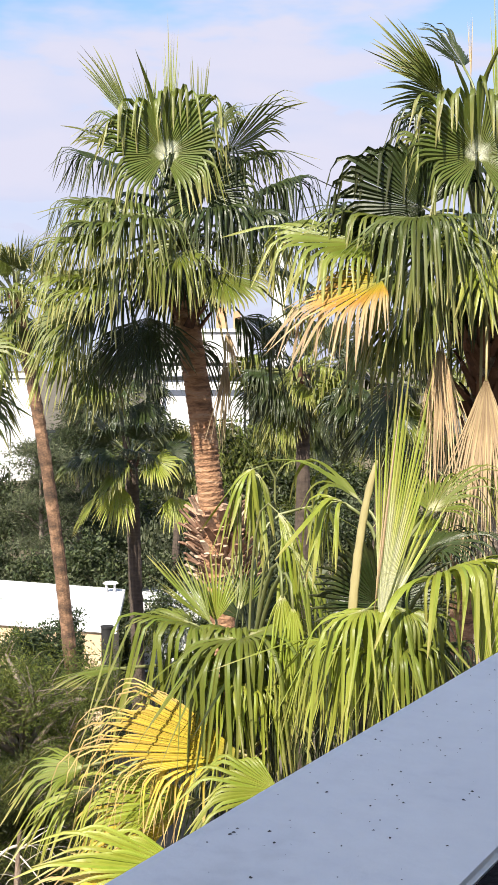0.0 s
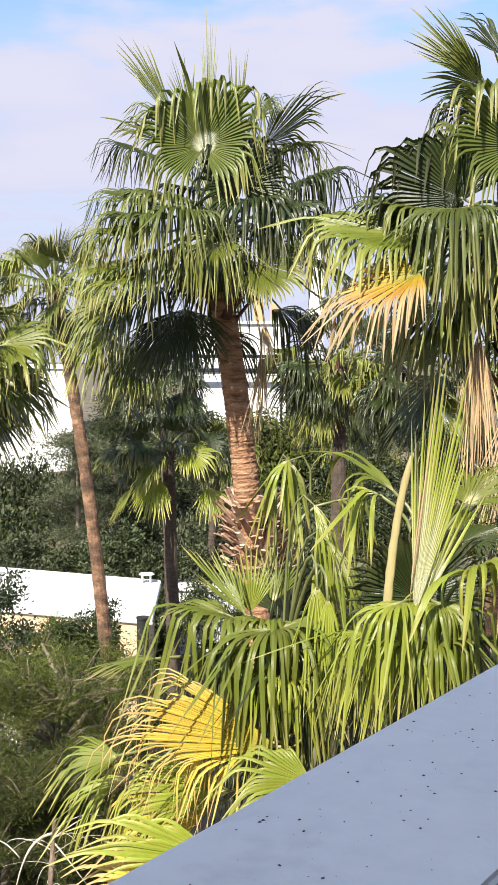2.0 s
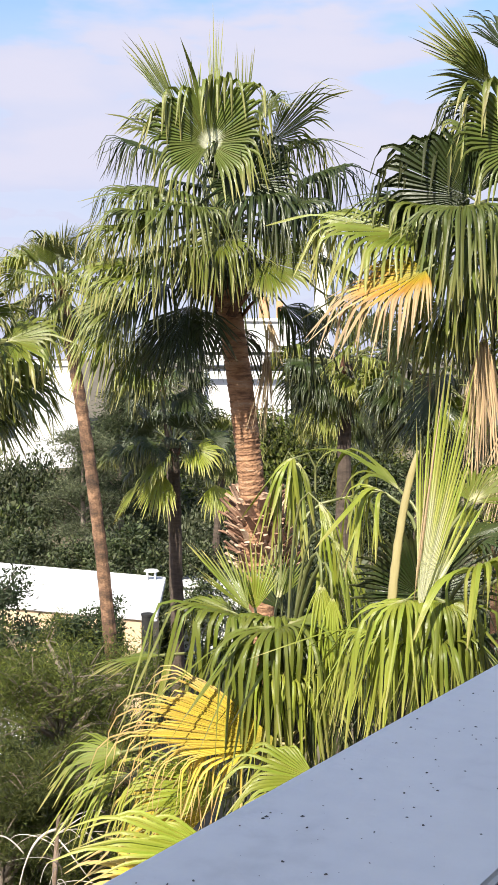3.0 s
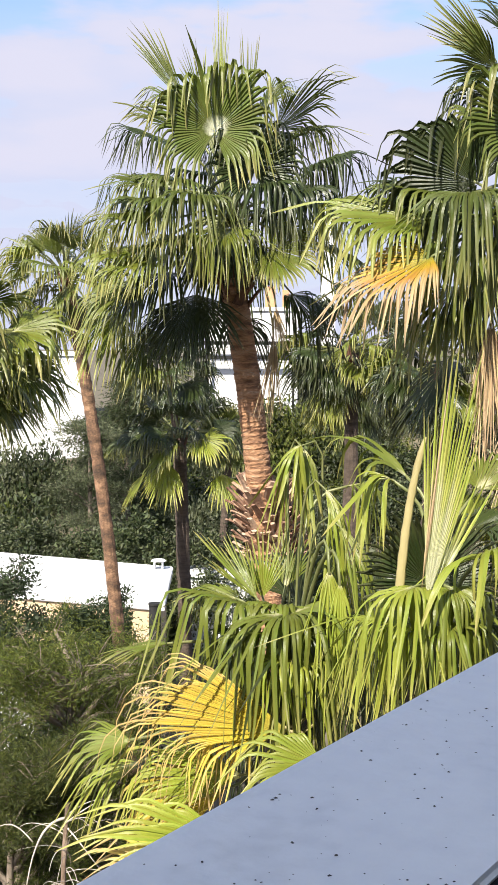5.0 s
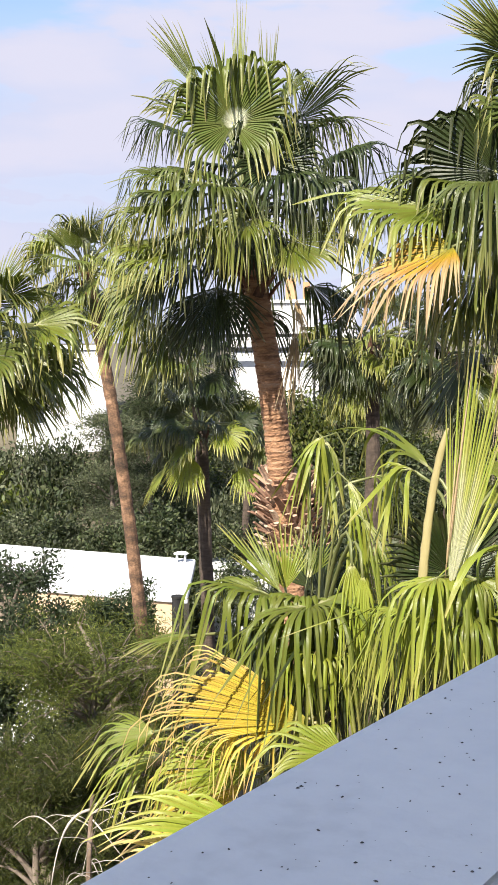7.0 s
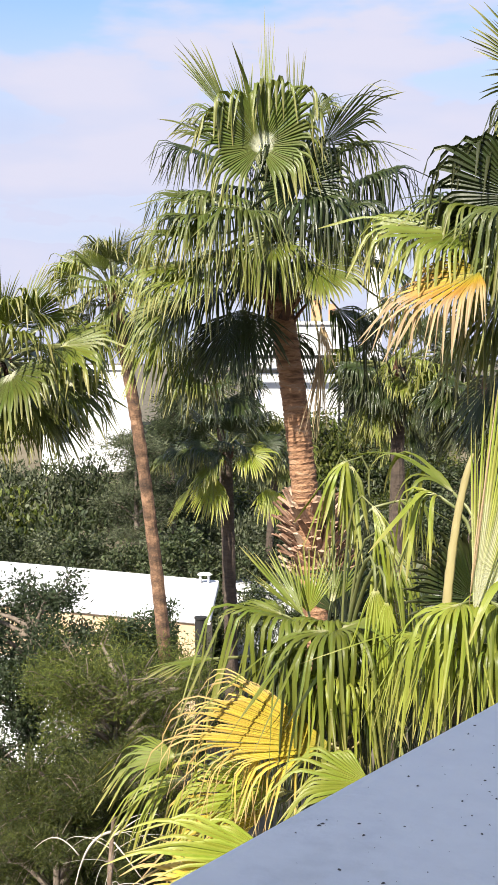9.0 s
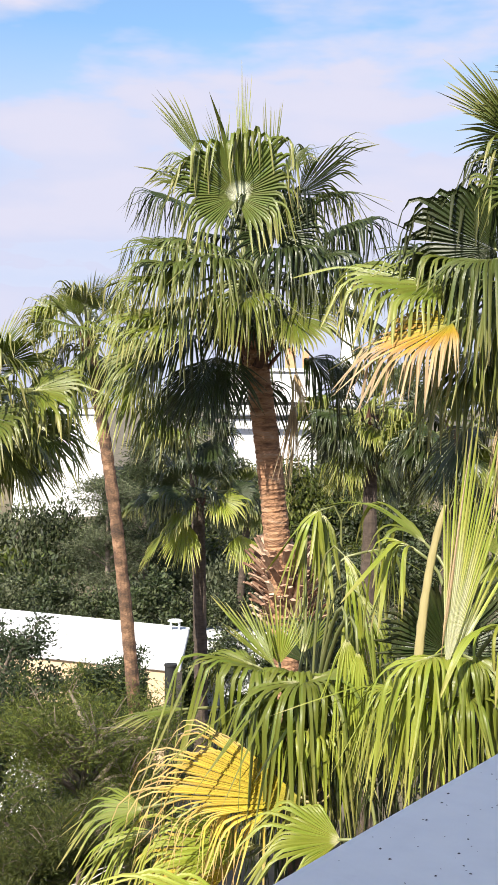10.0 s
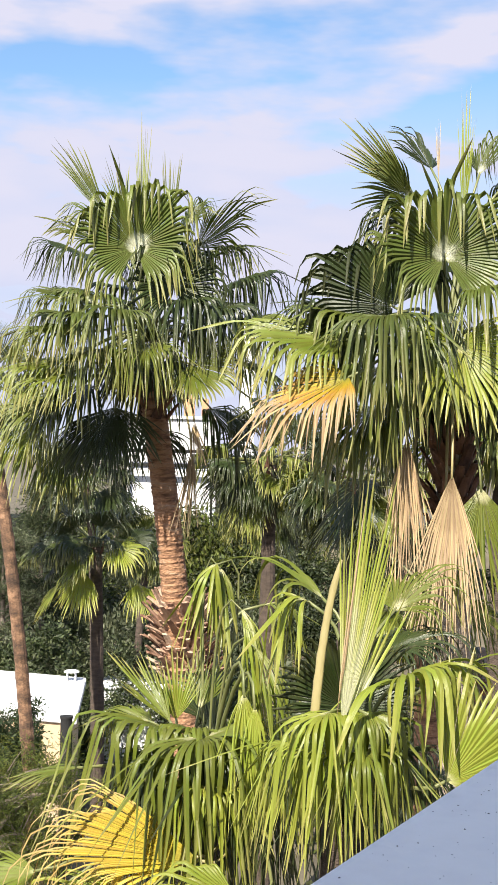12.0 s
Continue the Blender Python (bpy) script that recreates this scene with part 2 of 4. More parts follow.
def foliage(name, dark, mid, light, share=0.25):
    return leaf_material(name, [(0.0, dark), (0.5, mid), (1.0, light)], (1.4, 1.6, 0.6), share, 0.6, 0.6)


M_PINE = foliage("pine_needles", (0.018, 0.028, 0.007), (0.074, 0.094, 0.013), (0.17, 0.18, 0.035))
M_BUSH = foliage("bush_leaves", (0.013, 0.020, 0.008), (0.036, 0.050, 0.019), (0.115, 0.13, 0.058))
M_BUSH_GREY = foliage("bush_grey", (0.022, 0.028, 0.014), (0.064, 0.076, 0.038), (0.17, 0.18, 0.11))
M_OLIVE = foliage("small_leaves", (0.022, 0.036, 0.016), (0.040, 0.060, 0.024), (0.080, 0.104, 0.048))


# ---- building helpers ----
def mesh_of(name, verts, faces, material, uvs=None, smooth=False):
    me = bpy.data.meshes.new(name)
    me.from_pydata(verts, [], faces)
    if uvs is not None:
        lay = me.uv_layers.new(name="UVMap")
        idx = np.empty(len(me.loops), dtype=np.int32)
        me.loops.foreach_get("vertex_index", idx)
        lay.data.foreach_set("uv", np.asarray(uvs, dtype=np.float32)[idx].ravel())
    if smooth:
        me.polygons.foreach_set("use_smooth", [True] * len(me.polygons))
    me.materials.append(material)
    me.update()
    return me


def piece(name, me, parent=None, at=None, label=""):
    ob = new(name, me)
    if at is not None:
        ob.matrix_basis = at
    if parent is not None:
        ob.parent = parent
    return tagged(ob, label)


def part(name, bm, material, parent=None, label="", at=None):
    me = bpy.data.meshes.new(name)
    bm.to_mesh(me)
    bm.free()
    me.materials.append(material)
    return piece(name, me, parent, at, label)


def thing(name, at, label, category, group="", kind=""):
    ob = new(name)
    ob.empty_display_size = 0.2
    ob.matrix_basis = Matrix.Translation(at)
    return tagged(ob, label, category, group, kind)


def box(bm, x0, y0, z0, x1, y1, z1, bevel=0.0):
    r = bmesh.ops.create_cube(bm, size=1.0)
    for v in r["verts"]:
        v.co = Vector(((x0 + x1) / 2 + v.co.x * (x1 - x0), (y0 + y1) / 2 + v.co.y * (y1 - y0), (z0 + z1) / 2 + v.co.z * (z1 - z0)))
    if bevel:
        es = list({e for v in r["verts"] for e in v.link_edges})
        bmesh.ops.bevel(bm, geom=es, offset=bevel, segments=2, affect="EDGES")
    return bm


def box_part(name, dims, material, parent, label="", bevel=0.02):
    return part(name, box(bmesh.new(), *dims, bevel), material, parent, label)


def tube_data(points, radii, sides=8, flat=1.0, rough=0.0, seed=0):
    """Rings along a line of points; flat < 1 presses the ring; rough shakes the radius."""
    rnd = random.Random(seed)
    verts, faces = [], []
    pts = [Vector(p) for p in points]
    for k, p in enumerate(pts):
        d = (pts[min(k + 1, len(pts) - 1)] - pts[max(k - 1, 0)]).normalized()
        a = d.cross(Vector((0.31, 0.95, 0.05))).normalized()
        b = d.cross(a)
        for s in range(sides):
            t = 2 * math.pi * s / sides
            r = radii[k] * (1 + rough * (rnd.random() - 0.5))
            verts.append(tuple(p + a * (r * math.cos(t)) + b * (r * flat * math.sin(t))))
    for k in range(len(pts) - 1):
        for s in range(sides):
            q = (s + 1) % sides
            faces.append((k * sides + s, k * sides + q, (k + 1) * sides + q, (k + 1) * sides + s))
    faces.append(tuple(range(sides))[::-1])
    faces.append(tuple(range((len(pts) - 1) * sides, len(pts) * sides)))
    return verts, faces


def bezier(p0, p1, p2, p3, n):
    p0, p1, p2, p3 = map(Vector, (p0, p1, p2, p3))
    return [p0 * (1 - t) ** 3 + p1 * (3 * t * (1 - t) ** 2) + p2 * (3 * t * t * (1 - t)) + p3 * t ** 3 for t in (k / (n - 1) for k in range(n))]


def direction(az, el):
    a, e = radians(az), radians(el)
    return Vector((math.cos(e) * math.cos(a), math.cos(e) * math.sin(a), math.sin(e)))


# ---- fan leaves ----
def fan_data(hub, az, el, size, spread=105, n=54, split=0.55, droop=0.95, twist=0.0, cup=0.1, seed=0, thin=1.0, limp=0.55, vary=True, kink=0.2, arch=1.0, fall=0.30):
    """The blade of a fan leaf: pleated segments, joined as far as `split`; from `limp` on their ends bend over and hang (droop 1 = plumb)."""
    rnd = random.Random(seed)
    if vary:      # no two leaves alike
        twist, el, spread = twist + rnd.uniform(-12, 12), el + rnd.uniform(-5, 5), spread * rnd.uniform(0.9, 1.06)
    axis = direction(az, el)
    side = Vector((-math.sin(radians(az)), math.cos(radians(az)), 0))
    up = axis.cross(side).normalized() * -1
    if up.z < 0 and el < 60:
        up = -up
    side = (side * math.cos(radians(twist)) + up * math.sin(radians(twist))).normalized()
    flip = side.cross(axis).normalized()
    up = flip if flip.dot(up) > 0 else -flip
    hub, down = Vector(hub), Vector((0, 0, -1))
    verts, faces, uvs = [], [], []
    sp = radians(spread)
    gap = 2 * sp / n
    steps = 13
    ph1, ph2 = rnd.uniform(0, 6.28), rnd.uniform(0, 6.28)
    for i in range(n):
        u = -1 + 2 * (i + 0.5) / n
        th = sp * u + rnd.uniform(-0.1, 0.1) * gap
        d0 = (axis * math.cos(th) + side * math.sin(th) + up * (cup * (1 - math.cos(th)) + rnd.uniform(-0.025, 0.025))).normalized()
        lat = (side * math.cos(th) - axis * math.sin(th)).normalized()
        sway = 0.5 * math.sin(u * 5 + ph1) + 0.5 * math.sin(u * 11 + ph2)
        length = size * (1 - fall * u * u) * (rnd.uniform(0.88, 1.1) if n > 40 else rnd.uniform(0.72, 1.12))
        bend = limp * (1 + 0.14 * sway) + rnd.uniform(-0.05, 0.05)
        hang = min(1.06, droop * (rnd.uniform(0.82, 1.08) if rnd.random() < 0.9 else rnd.uniform(0.3, 0.8)))
        wide = kink * rnd.uniform(0.8, 1.6)
        out = Vector((d0.x, d0.y, 0)) * 0.8 + Vector((up.x, up.y, 0)) * 0.5 + lat * rnd.uniform(-0.25, 0.25)
        loose = 0.13 if n > 40 else 0.2
        plumb = (down + Vector((rnd.uniform(-loose, loose), rnd.uniform(-loose, loose), 0)) + out * 0.12).normalized()
        tw = rnd.uniform(-1.3, 1.3)
        p = hub + d0 * (size * 0.015)
        base = len(verts)
        w0 = math.tan(gap / 2) * split * length
        for s in range(steps + 1):
            f = s / steps
            g = min(1.0, max(0.0, (f - bend) / wide))
            g = g * g * (3 - 2 * g) * hang
            d = (d0 * (1 - g) + plumb * g + out * (arch * g * (1 - g))).normalized()
            if s:
                p = p + d * (length / steps) + down * (0.006 * f * length * droop)
            if f <= split:
                w = math.tan(gap / 2) * 1.04 * (f * length + 0.015 * size)
            else:
                q = (f - split) / (1 - split)
                w = w0 * thin * max(0.06, 0.96 - 0.30 * q - 0.62 * q ** 4)
            lt = (lat - d * lat.dot(d)).normalized()
            nn = d.cross(lt).normalized()
            if f > split:
                turn = tw * (f - split) / (1 - split)
                lt, nn = lt * math.cos(turn) + nn * math.sin(turn), nn * math.cos(turn) - lt * math.sin(turn)
            ridge = w * (0.8 if f <= split else 0.45) * (1 if nn.dot(up) > 0 else -1)
            mid = tuple(p + nn * ridge)
            verts += [tuple(p - lt * w), mid, mid, tuple(p + lt * w)]
            uvs += [(0, f), (0.5, f), (0.5, f), (1, f)]
        for s in range(steps):
            k = base + s * 4
            faces += [(k, k + 1, k + 5, k + 4), (k + 2, k + 3, k + 7, k + 6)]
    return verts, faces, uvs


LEAF_SEED = [0]


def fan_leaf(tree, heart, hub, az, el, size, material, petiole=M_PETIOLE, label="", wide=0.012, sag=0.35, **shape):
    """One leaf of a palm: blade, and the stalk that carries it from the heart of the crown."""
    LEAF_SEED[0] += 1
    base = tree.matrix_basis.translation
    hub, heart = Vector(hub) - base, Vector(heart) - base
    v, f, u = fan_data(hub, az, el, size, seed=LEAF_SEED[0], **shape)
    leaf = piece("leaf", mesh_of("leaf", v, f, material, u, True), tree, None, label)
    axis = direction(az, el)
    gap = (hub - heart).length
    pts = bezier(heart, heart + (hub - heart) * 0.35 + Vector((0, 0, sag * gap)), hub - axis * (0.3 * gap), hub + axis * (0.03 * size), 9)
    tv, tf = tube_data(pts, [wide * (1.5 - 0.75 * k / 8) for k in range(9)], 6, 0.6)
    piece("petiole", mesh_of("petiole", tv, tf, petiole, smooth=True), leaf)
    return leaf


def trunk_of(tree, points, r0, r1, material, ring=0.05, steps=120, seed=0, label="", sides=18):
    """A palm trunk along a curved line, with the ring scars of old leaves."""
    base = tree.matrix_basis.translation
    pts = bezier(*[Vector(p) - base for p in points], steps)
    rnd = random.Random(seed)
    radii = []
    for k in range(steps):
        f = k / (steps - 1)
        r = r0 + (r1 - r0) * f
        radii.append(r * (1 + ring * (rnd.uniform(-1, 1) - (0.9 if k % 3 == 0 else 0))))
    v, f = tube_data(pts, radii, sides, 1.0, 0.06, seed)
    return piece("trunk", mesh_of("trunk", v, f, material), tree, None, label)


def boot_mesh(name, length, width, material):
    """A cut leaf base: a curved wedge, split at its foot."""
    bm = bmesh.new()
    rows = []
    for k in range(5):
        f = k / 4
        w, th = width * (1 - 0.4 * f), width * 0.42 * (1 - 0.35 * f)
        y, z = 0.02 + length * (0.10 * f + 0.10 * f * f), length * f
        rows.append([bm.verts.new((s * w, y + o * th, z)) for s, o in ((-1, 0), (-0.5, 0.8), (0.5, 0.8), (1, 0), (0, -0.9))])
    for a, b in zip(rows, rows[1:]):
        for k in range(5):
            bm.faces.new((a[k], a[(k + 1) % 5], b[(k + 1) % 5], b[k]))
    bm.faces.new(rows[-1])
    bm.faces.new(rows[0][::-1])
    bmesh.ops.recalc_face_normals(bm, faces=bm.faces)
    me = bpy.data.meshes.new(name)
    bm.to_mesh(me)
    bm.free()
    me.materials.append(material)
    return me


def boots(tree, low, high, radius, count, meshes, seed, lean=0.0):
    """Leaf bases in a spiral up a stretch of trunk, shared meshes."""
    rnd = random.Random(seed)
    base = tree.matrix_basis.translation
    low, high = Vector(low) - base, Vector(high) - base
    for k in range(count):
        f = k / max(1, count - 1)
        p = low.lerp(high, f)
        a = k * 137.5 + rnd.uniform(-14, 14)
        s = rnd.uniform(0.75, 1.3)
        out = direction(a, 0)
        m = Matrix.Translation(p + out * radius) @ pose(0, 0, 0, 0, 0, a - 90) @ pose(0, 0, 0, -lean - rnd.uniform(0, 30), rnd.uniform(-18, 18), 0) @ Matrix.Scale(s, 4)
        piece("leaf_base", meshes[k % len(meshes)], tree, m)


BOOT_TAN = [boot_mesh("leaf_base", l, w, M_BOOT) for l, w in ((0.19, 0.05), (0.22, 0.045), (0.15, 0.055), (0.25, 0.036))]
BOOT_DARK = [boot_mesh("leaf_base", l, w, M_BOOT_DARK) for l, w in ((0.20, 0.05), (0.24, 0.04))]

BANK = {}


def bank(kind, material, k):
    """A few leaf meshes for the farther crowns, all pointing along +x from the heart at the origin."""
    key = (kind, material.name, k)
    if key not in BANK:
        el0, el1, lp, size, droop, limp, spread = {
            "up": (70, 66, 0.60, 0.80, 0.1, 0.75, 50),
            "rise": (42, 32, 0.75, 0.90, 0.8, 0.6, 85),
            "level": (12, 0, 0.80, 0.90, 1.0, 0.5, 95),
            "low": (-18, -36, 0.75, 0.90, 0.95, 0.5, 90),
            "hang": (-48, -64, 0.7, 0.85, 0.8, 0.5, 65),
        }[kind]
        hub = direction(0, el0) * lp
        v, f, u = fan_data(hub, 0, el1, size, spread, 40, 0.56, droop, random.Random(k).uniform(-35, 35), 0.1, 900 + k, 1.0, limp)
        pts = bezier((0, 0, 0), hub * 0.4 + Vector((0, 0, 0.1)), hub - direction(0, el1) * 0.2, hub, 6)
        tv, tf = tube_data(pts, [0.02] * 6, 5)
        BANK[key] = (mesh_of("leaf", v, f, material, u, True), mesh_of("petiole", tv, tf, M_PETIOLE))
    return BANK[key]


def far_palm(foot, heart, mid, r0, r1, size, label, seed, bark=M_TRUNK, counts=(4, 7, 9, 9, 6), green=None, group="palms"):
    """A whole fan palm farther off: ringed trunk, crown from the leaf bank, some yellowing leaves below."""
    rnd = random.Random(seed)
    tree = thing("palm_tree", foot, label, "palm tree", group)
    foot, heart = Vector(foot), Vector(heart)
    mid = Vector(mid)
    trunk_of(tree, (foot, foot.lerp(mid, 0.66), mid.lerp(heart, 0.3), heart), r0, r1, bark, 0.05, 90, seed, sides=12)
    turn = rnd.uniform(0, 360)
    for kind, count in zip(("up", "rise", "level", "low", "hang"), counts):
        for k in range(count):
            pick = rnd.random()
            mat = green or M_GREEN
            if kind in ("low", "hang"):
                mat = M_MID if pick < 0.3 else (M_YELLOW if pick < 0.28 else mat)
            elif kind == "level" and pick < 0.25:
                mat = M_MID
            blade, stalk = bank(kind, mat, rnd.randrange(5))
            turn += 360 / count + rnd.uniform(-16, 16)
            m = Matrix.Translation(heart - foot + Vector((0, 0, rnd.uniform(-0.12, 0.12)))) @ pose(0, 0, 0, 0, rnd.uniform(-8, 8), turn) @ Matrix.Scale(size * rnd.uniform(0.85, 1.12), 4)
            leaf = piece("leaf", blade, tree, m)
            piece("petiole", stalk, leaf)
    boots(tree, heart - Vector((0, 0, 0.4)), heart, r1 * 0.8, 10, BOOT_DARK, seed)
    return tree


# ---- terrain ----
def land(x, y):
    """Height of the ground: level round the houses, a slope up behind them."""
    t = min(1.0, max(0.0, (y - 50) / 26))
    h = 7.6 * t * t * (3 - 2 * t)
    u = min(1.0, max(0.0, (y - 76) / 30))
    h -= 8.0 * u * max(0.0, min(1.0, (-12 - x) / 6))
    return h + 0.25 * noise.noise(Vector((x * 0.13, y * 0.13, 0))) * min(1.0, y / 30 if y > 0 else 0)


gx = [-2500, -900, -400, -200, -120, -80] + [-60 + 2 * k for k in range(61)] + [80, 120, 200, 400, 900, 2500]
gy = [-2500, -800, -200, -60, -20] + [2.0 * k for k in range(61)] + [130, 150, 190, 260, 400, 800, 1500, 3500]
gv = [(x, y, land(x, y) if abs(x) < 200 and -20 < y < 400 else land(x * 0, 200) * (1 if x > -12 else 0)) for y in gy for x in gx]
W = len(gx)
gf = [(j * W + i, j * W + i + 1, (j + 1) * W + i + 1, (j + 1) * W + i) for j in range(len(gy) - 1) for i in range(W - 1)]
tagged(piece("ground", mesh_of("ground", gv, gf, M_SOIL, smooth=True)), "dry brown soil slope below the terrace", "ground", kind="structure")
tagged(part("pavement", box(bmesh.new(), -22, 28, -0.2, -5.0, 32.9, 0.06), M_PAVING), "pale sunlit paving before the low house", "pavement", kind="structure")

# ---- terrace: parapet under the camera, unseen wall and roof slab added to shade it ----
PAR = Vector((0.509, 0.861, 0))
PERP = Vector((0.861, -0.509, 0))
P_EDGE = Vector((-0.125, 1.12, 0))
PAR_TOP = 11.03


def along(s, w, z):
    p = P_EDGE + PAR * s + PERP * w
    return (p.x, p.y, z)


terrace = Matrix(((PAR.x, PERP.x, 0, P_EDGE.x), (PAR.y, PERP.y, 0, P_EDGE.y), (0, 0, 1, 0), (0, 0, 0, 1)))
bm = box(bmesh.new(), -4.0, 0.0, 0.0, 6.0, 0.29, PAR_TOP, 0.006)
parapet = part("parapet", bm, M_PARAPET, None, "", terrace)
tagged(parapet, "pale grey painted terrace parapet with grit and stains", "parapet", kind="structure")
bm = box(bmesh.new(), -4.0, 0.292, PAR_TOP - 0.5, 6.0, 0.46, PAR_TOP + 0.006, 0.012)
part("membrane", bm, M_MEMBRANE, parapet, "black sealing membrane on the inner face")
bm = box(bmesh.new(), -4.0, 0.47, 9.6, 6.0, 4.2, 9.95)
tagged(part("floor", bm, M_PARAPET, None, "", terrace), "grey terrace floor slab", "floor", kind="structure")
bm = box(bmesh.new(), -4.0, 2.6, 9.96, 6.0, 2.85, 13.99)
tagged(part("wall_house", bm, M_WHITE, None, "", terrace), "unseen white house wall added behind the terrace", "wall", kind="structure")
bm = box(bmesh.new(), -7.0, -0.5, 14.0, -0.3, 4.2, 14.18)
tagged(part("eave", bm, M_WHITE, None, "", terrace), "unseen white roof slab added to shade the parapet", "roof", kind="structure")

rnd = random.Random(11)
grit_v, grit_f = [], []
for k in range(420):
    s, w = rnd.uniform(-0.3, 2.2), rnd.uniform(0.02, 0.28)
    r = rnd.choice((0.0005, 0.0006, 0.0008, 0.0010, 0.0013, 0.0018))
    c = P_EDGE + PAR * s + PERP * w
    b, a, st = len(grit_v), rnd.uniform(0, 6.28), rnd.uniform(1, 1.5)
    for j in range(6):
        t = j * math.pi / 3
        q = Vector((math.cos(t) * r * st, math.sin(t) * r * rnd.uniform(0.6, 1.1), 0))
        q.rotate(Euler((0, 0, a)))
        grit_v.append((c.x + q.x, c.y + q.y, PAR_TOP + 0.0003))
    grit_v.append((c.x, c.y, PAR_TOP + r * 0.9))
    grit_f += [(b + j, b + (j + 1) % 6, b + 6) for j in range(6)]
tagged(piece("grit", mesh_of("grit", grit_v, grit_f, M_SPECK)), "dark specks of grit lying on the parapet", "grit", kind="stuff")

# ---- houses ----
def prism(name, corners, z0, z1, material, parent, label=""):
    """An upright block over a four-cornered plan."""
    bm = bmesh.new()
    lo = [bm.verts.new((x, y, z0)) for x, y in corners]
    hi = [bm.verts.new((x, y, z1)) for x, y in corners]
    bm.faces.new(lo[::-1])
    bm.faces.new(hi)
    for k in range(4):
        bm.faces.new((lo[k], lo[(k + 1) % 4], hi[(k + 1) % 4], hi[k]))
    bmesh.ops.recalc_face_normals(bm, faces=bm.faces)
    bmesh.ops.bevel(bm, geom=bm.edges[:], offset=0.02, segments=2, affect="EDGES")
    return part(name, bm, material, parent, label)


def house_low():
    """The long low house below: white flat roof seen from above, beige wall under it."""
    h = thing("house", (-3.95, 36.5, 0.0), "long low house with white flat roof and beige wall", "house")
    front, back = Vector((-0.948, 0.318)), Vector((-0.93, 0.368))
    away = Vector((-0.06, 0.998))

    def plan(s0, s1, d0, d1):
        q = [front * s0 + away * d0, front * s1 + away * d0, back * s1 + away * d1, back * s0 + away * d1]
        return [(p.x, p.y) for p in q]
    prism("roof", plan(0, 30, 0, 6.3), 3.52, 3.75, M_WHITE, h, "white painted flat roof slab")
    prism("wall", plan(0.25, 29.5, 0.12, 6.0), 0.0, 3.517, M_BEIGE, h, "beige rendered wall")
    return h


house_low()


def roof_vent(at):
    v = thing("roof_vent", at, "small white metal vent cowl on the flat roof", "vent")
    for x in (-0.14, 0.14):
        part("foot", box(bmesh.new(), x - 0.03, -0.12, 0, x + 0.03, 0.12, 0.27), M_WHITEMETAL, v)
    bm = bmesh.new()
    bmesh.ops.create_cone(bm, cap_ends=True, segments=20, radius1=0.27, radius2=0.22, depth=0.05, matrix=pose(0, 0, 0.30))
    part("cap", bm, M_WHITEMETAL, v)
    return v


roof_vent((-4.78, 42.30, 3.76))

flue = thing("flue_pipe", (-4.09, 35.20, 3.70), "black metal flue pipe standing before the beige wall", "pipe")
flue.matrix_basis = Matrix.Translation((flue.matrix_basis.translation.x, flue.matrix_basis.translation.y, 0))
bm = bmesh.new()
bmesh.ops.create_cone(bm, cap_ends=True, segments=20, radius1=0.17, radius2=0.17, depth=4.0, matrix=pose(0, 0, 2.0))
part("pipe", bm, M_DARKMETAL, flue)
bm = bmesh.new()
bmesh.ops.create_cone(bm, cap_ends=True, segments=20, radius1=0.19, radius2=0.19, depth=0.06, matrix=pose(0, 0, 4.02))
part("collar", bm, M_DARKMETAL, flue)

annex = thing("annex", (-2.78, 46.00, 2.60), "white flat-roofed annex behind the palm leaves", "house")
annex.matrix_basis = Matrix.Translation((-2.6, 46, 0))
box_part("wall", (-1.4, 0, 0, 0.8, 1.5, 2.75), M_WHITE, annex)
box_part("roof_edge", (-1.5, -0.1, 2.753, 0.9, 1.6, 3.0), M_WHITE, annex)


def window_in(h, x0, x1, z0, z1, y):
    w = new("window")
    w.parent = h
    box_part("frame", (x0, y - 0.04, z0, x1, y + 0.02, z1), M_WHITEMETAL, w, "", 0.01)
    box_part("pane", (x0 + 0.08, y - 0.055, z0 + 0.08, x1 - 0.08, y - 0.03, z1 - 0.08), M_GLASS, w, "", 0.004)


# white villa up the slope, with a dark pergola and an orange chimney
villa = thing("villa", (-2.44, 70.00, 7.99), "white modern villa with dark pergola up the slope", "house")
villa.matrix_basis = Matrix.Translation((-2.4, 70, 6.0))
box_part("wall", (-2.6, 0, 0, 2.4, 7, 7.45), M_WHITE, villa)
box_part("roof_edge", (-2.75, -0.15, 7.453, 2.55, 7.15, 7.65), M_WHITE, villa)
window_in(villa, 0.9, 2.0, 4.6, 5.6, -0.02)
for z in (4.75, 5.55):
    box_part("pergola_beam", (-2.9, -0.9, z, 2.3, -0.7, z + 0.2), M_DARKMETAL, villa)
for x in (-2.8, -0.5, 2.1):
    box_part("pergola_post", (x, -0.88, 0.0, x + 0.12, -0.72, 5.75), M_DARKMETAL, villa)
box_part("chimney", (0.5, 1.5, 7.66, 1.1, 2.1, 8.9), M_OCHRE, villa, "orange brick chimney")
box_part("chimney", (1.5, 1.5, 7.66, 1.9, 2.1, 8.7), M_OCHRE, villa, "orange brick chimney")
tower = thing("stair_house", (2.25, 95.00, 11.94), "white rooftop block of a far house", "house")
tower.matrix_basis = Matrix.Translation((2.25, 95, 7))
box_part("wall", (-0.5, 0, 0, 0.6, 2, 14.2), M_WHITE, tower)
box_part("roof_slab", (-0.8, -0.3, 14.203, 0.9, 2.3, 14.7), M_WHITE, tower)

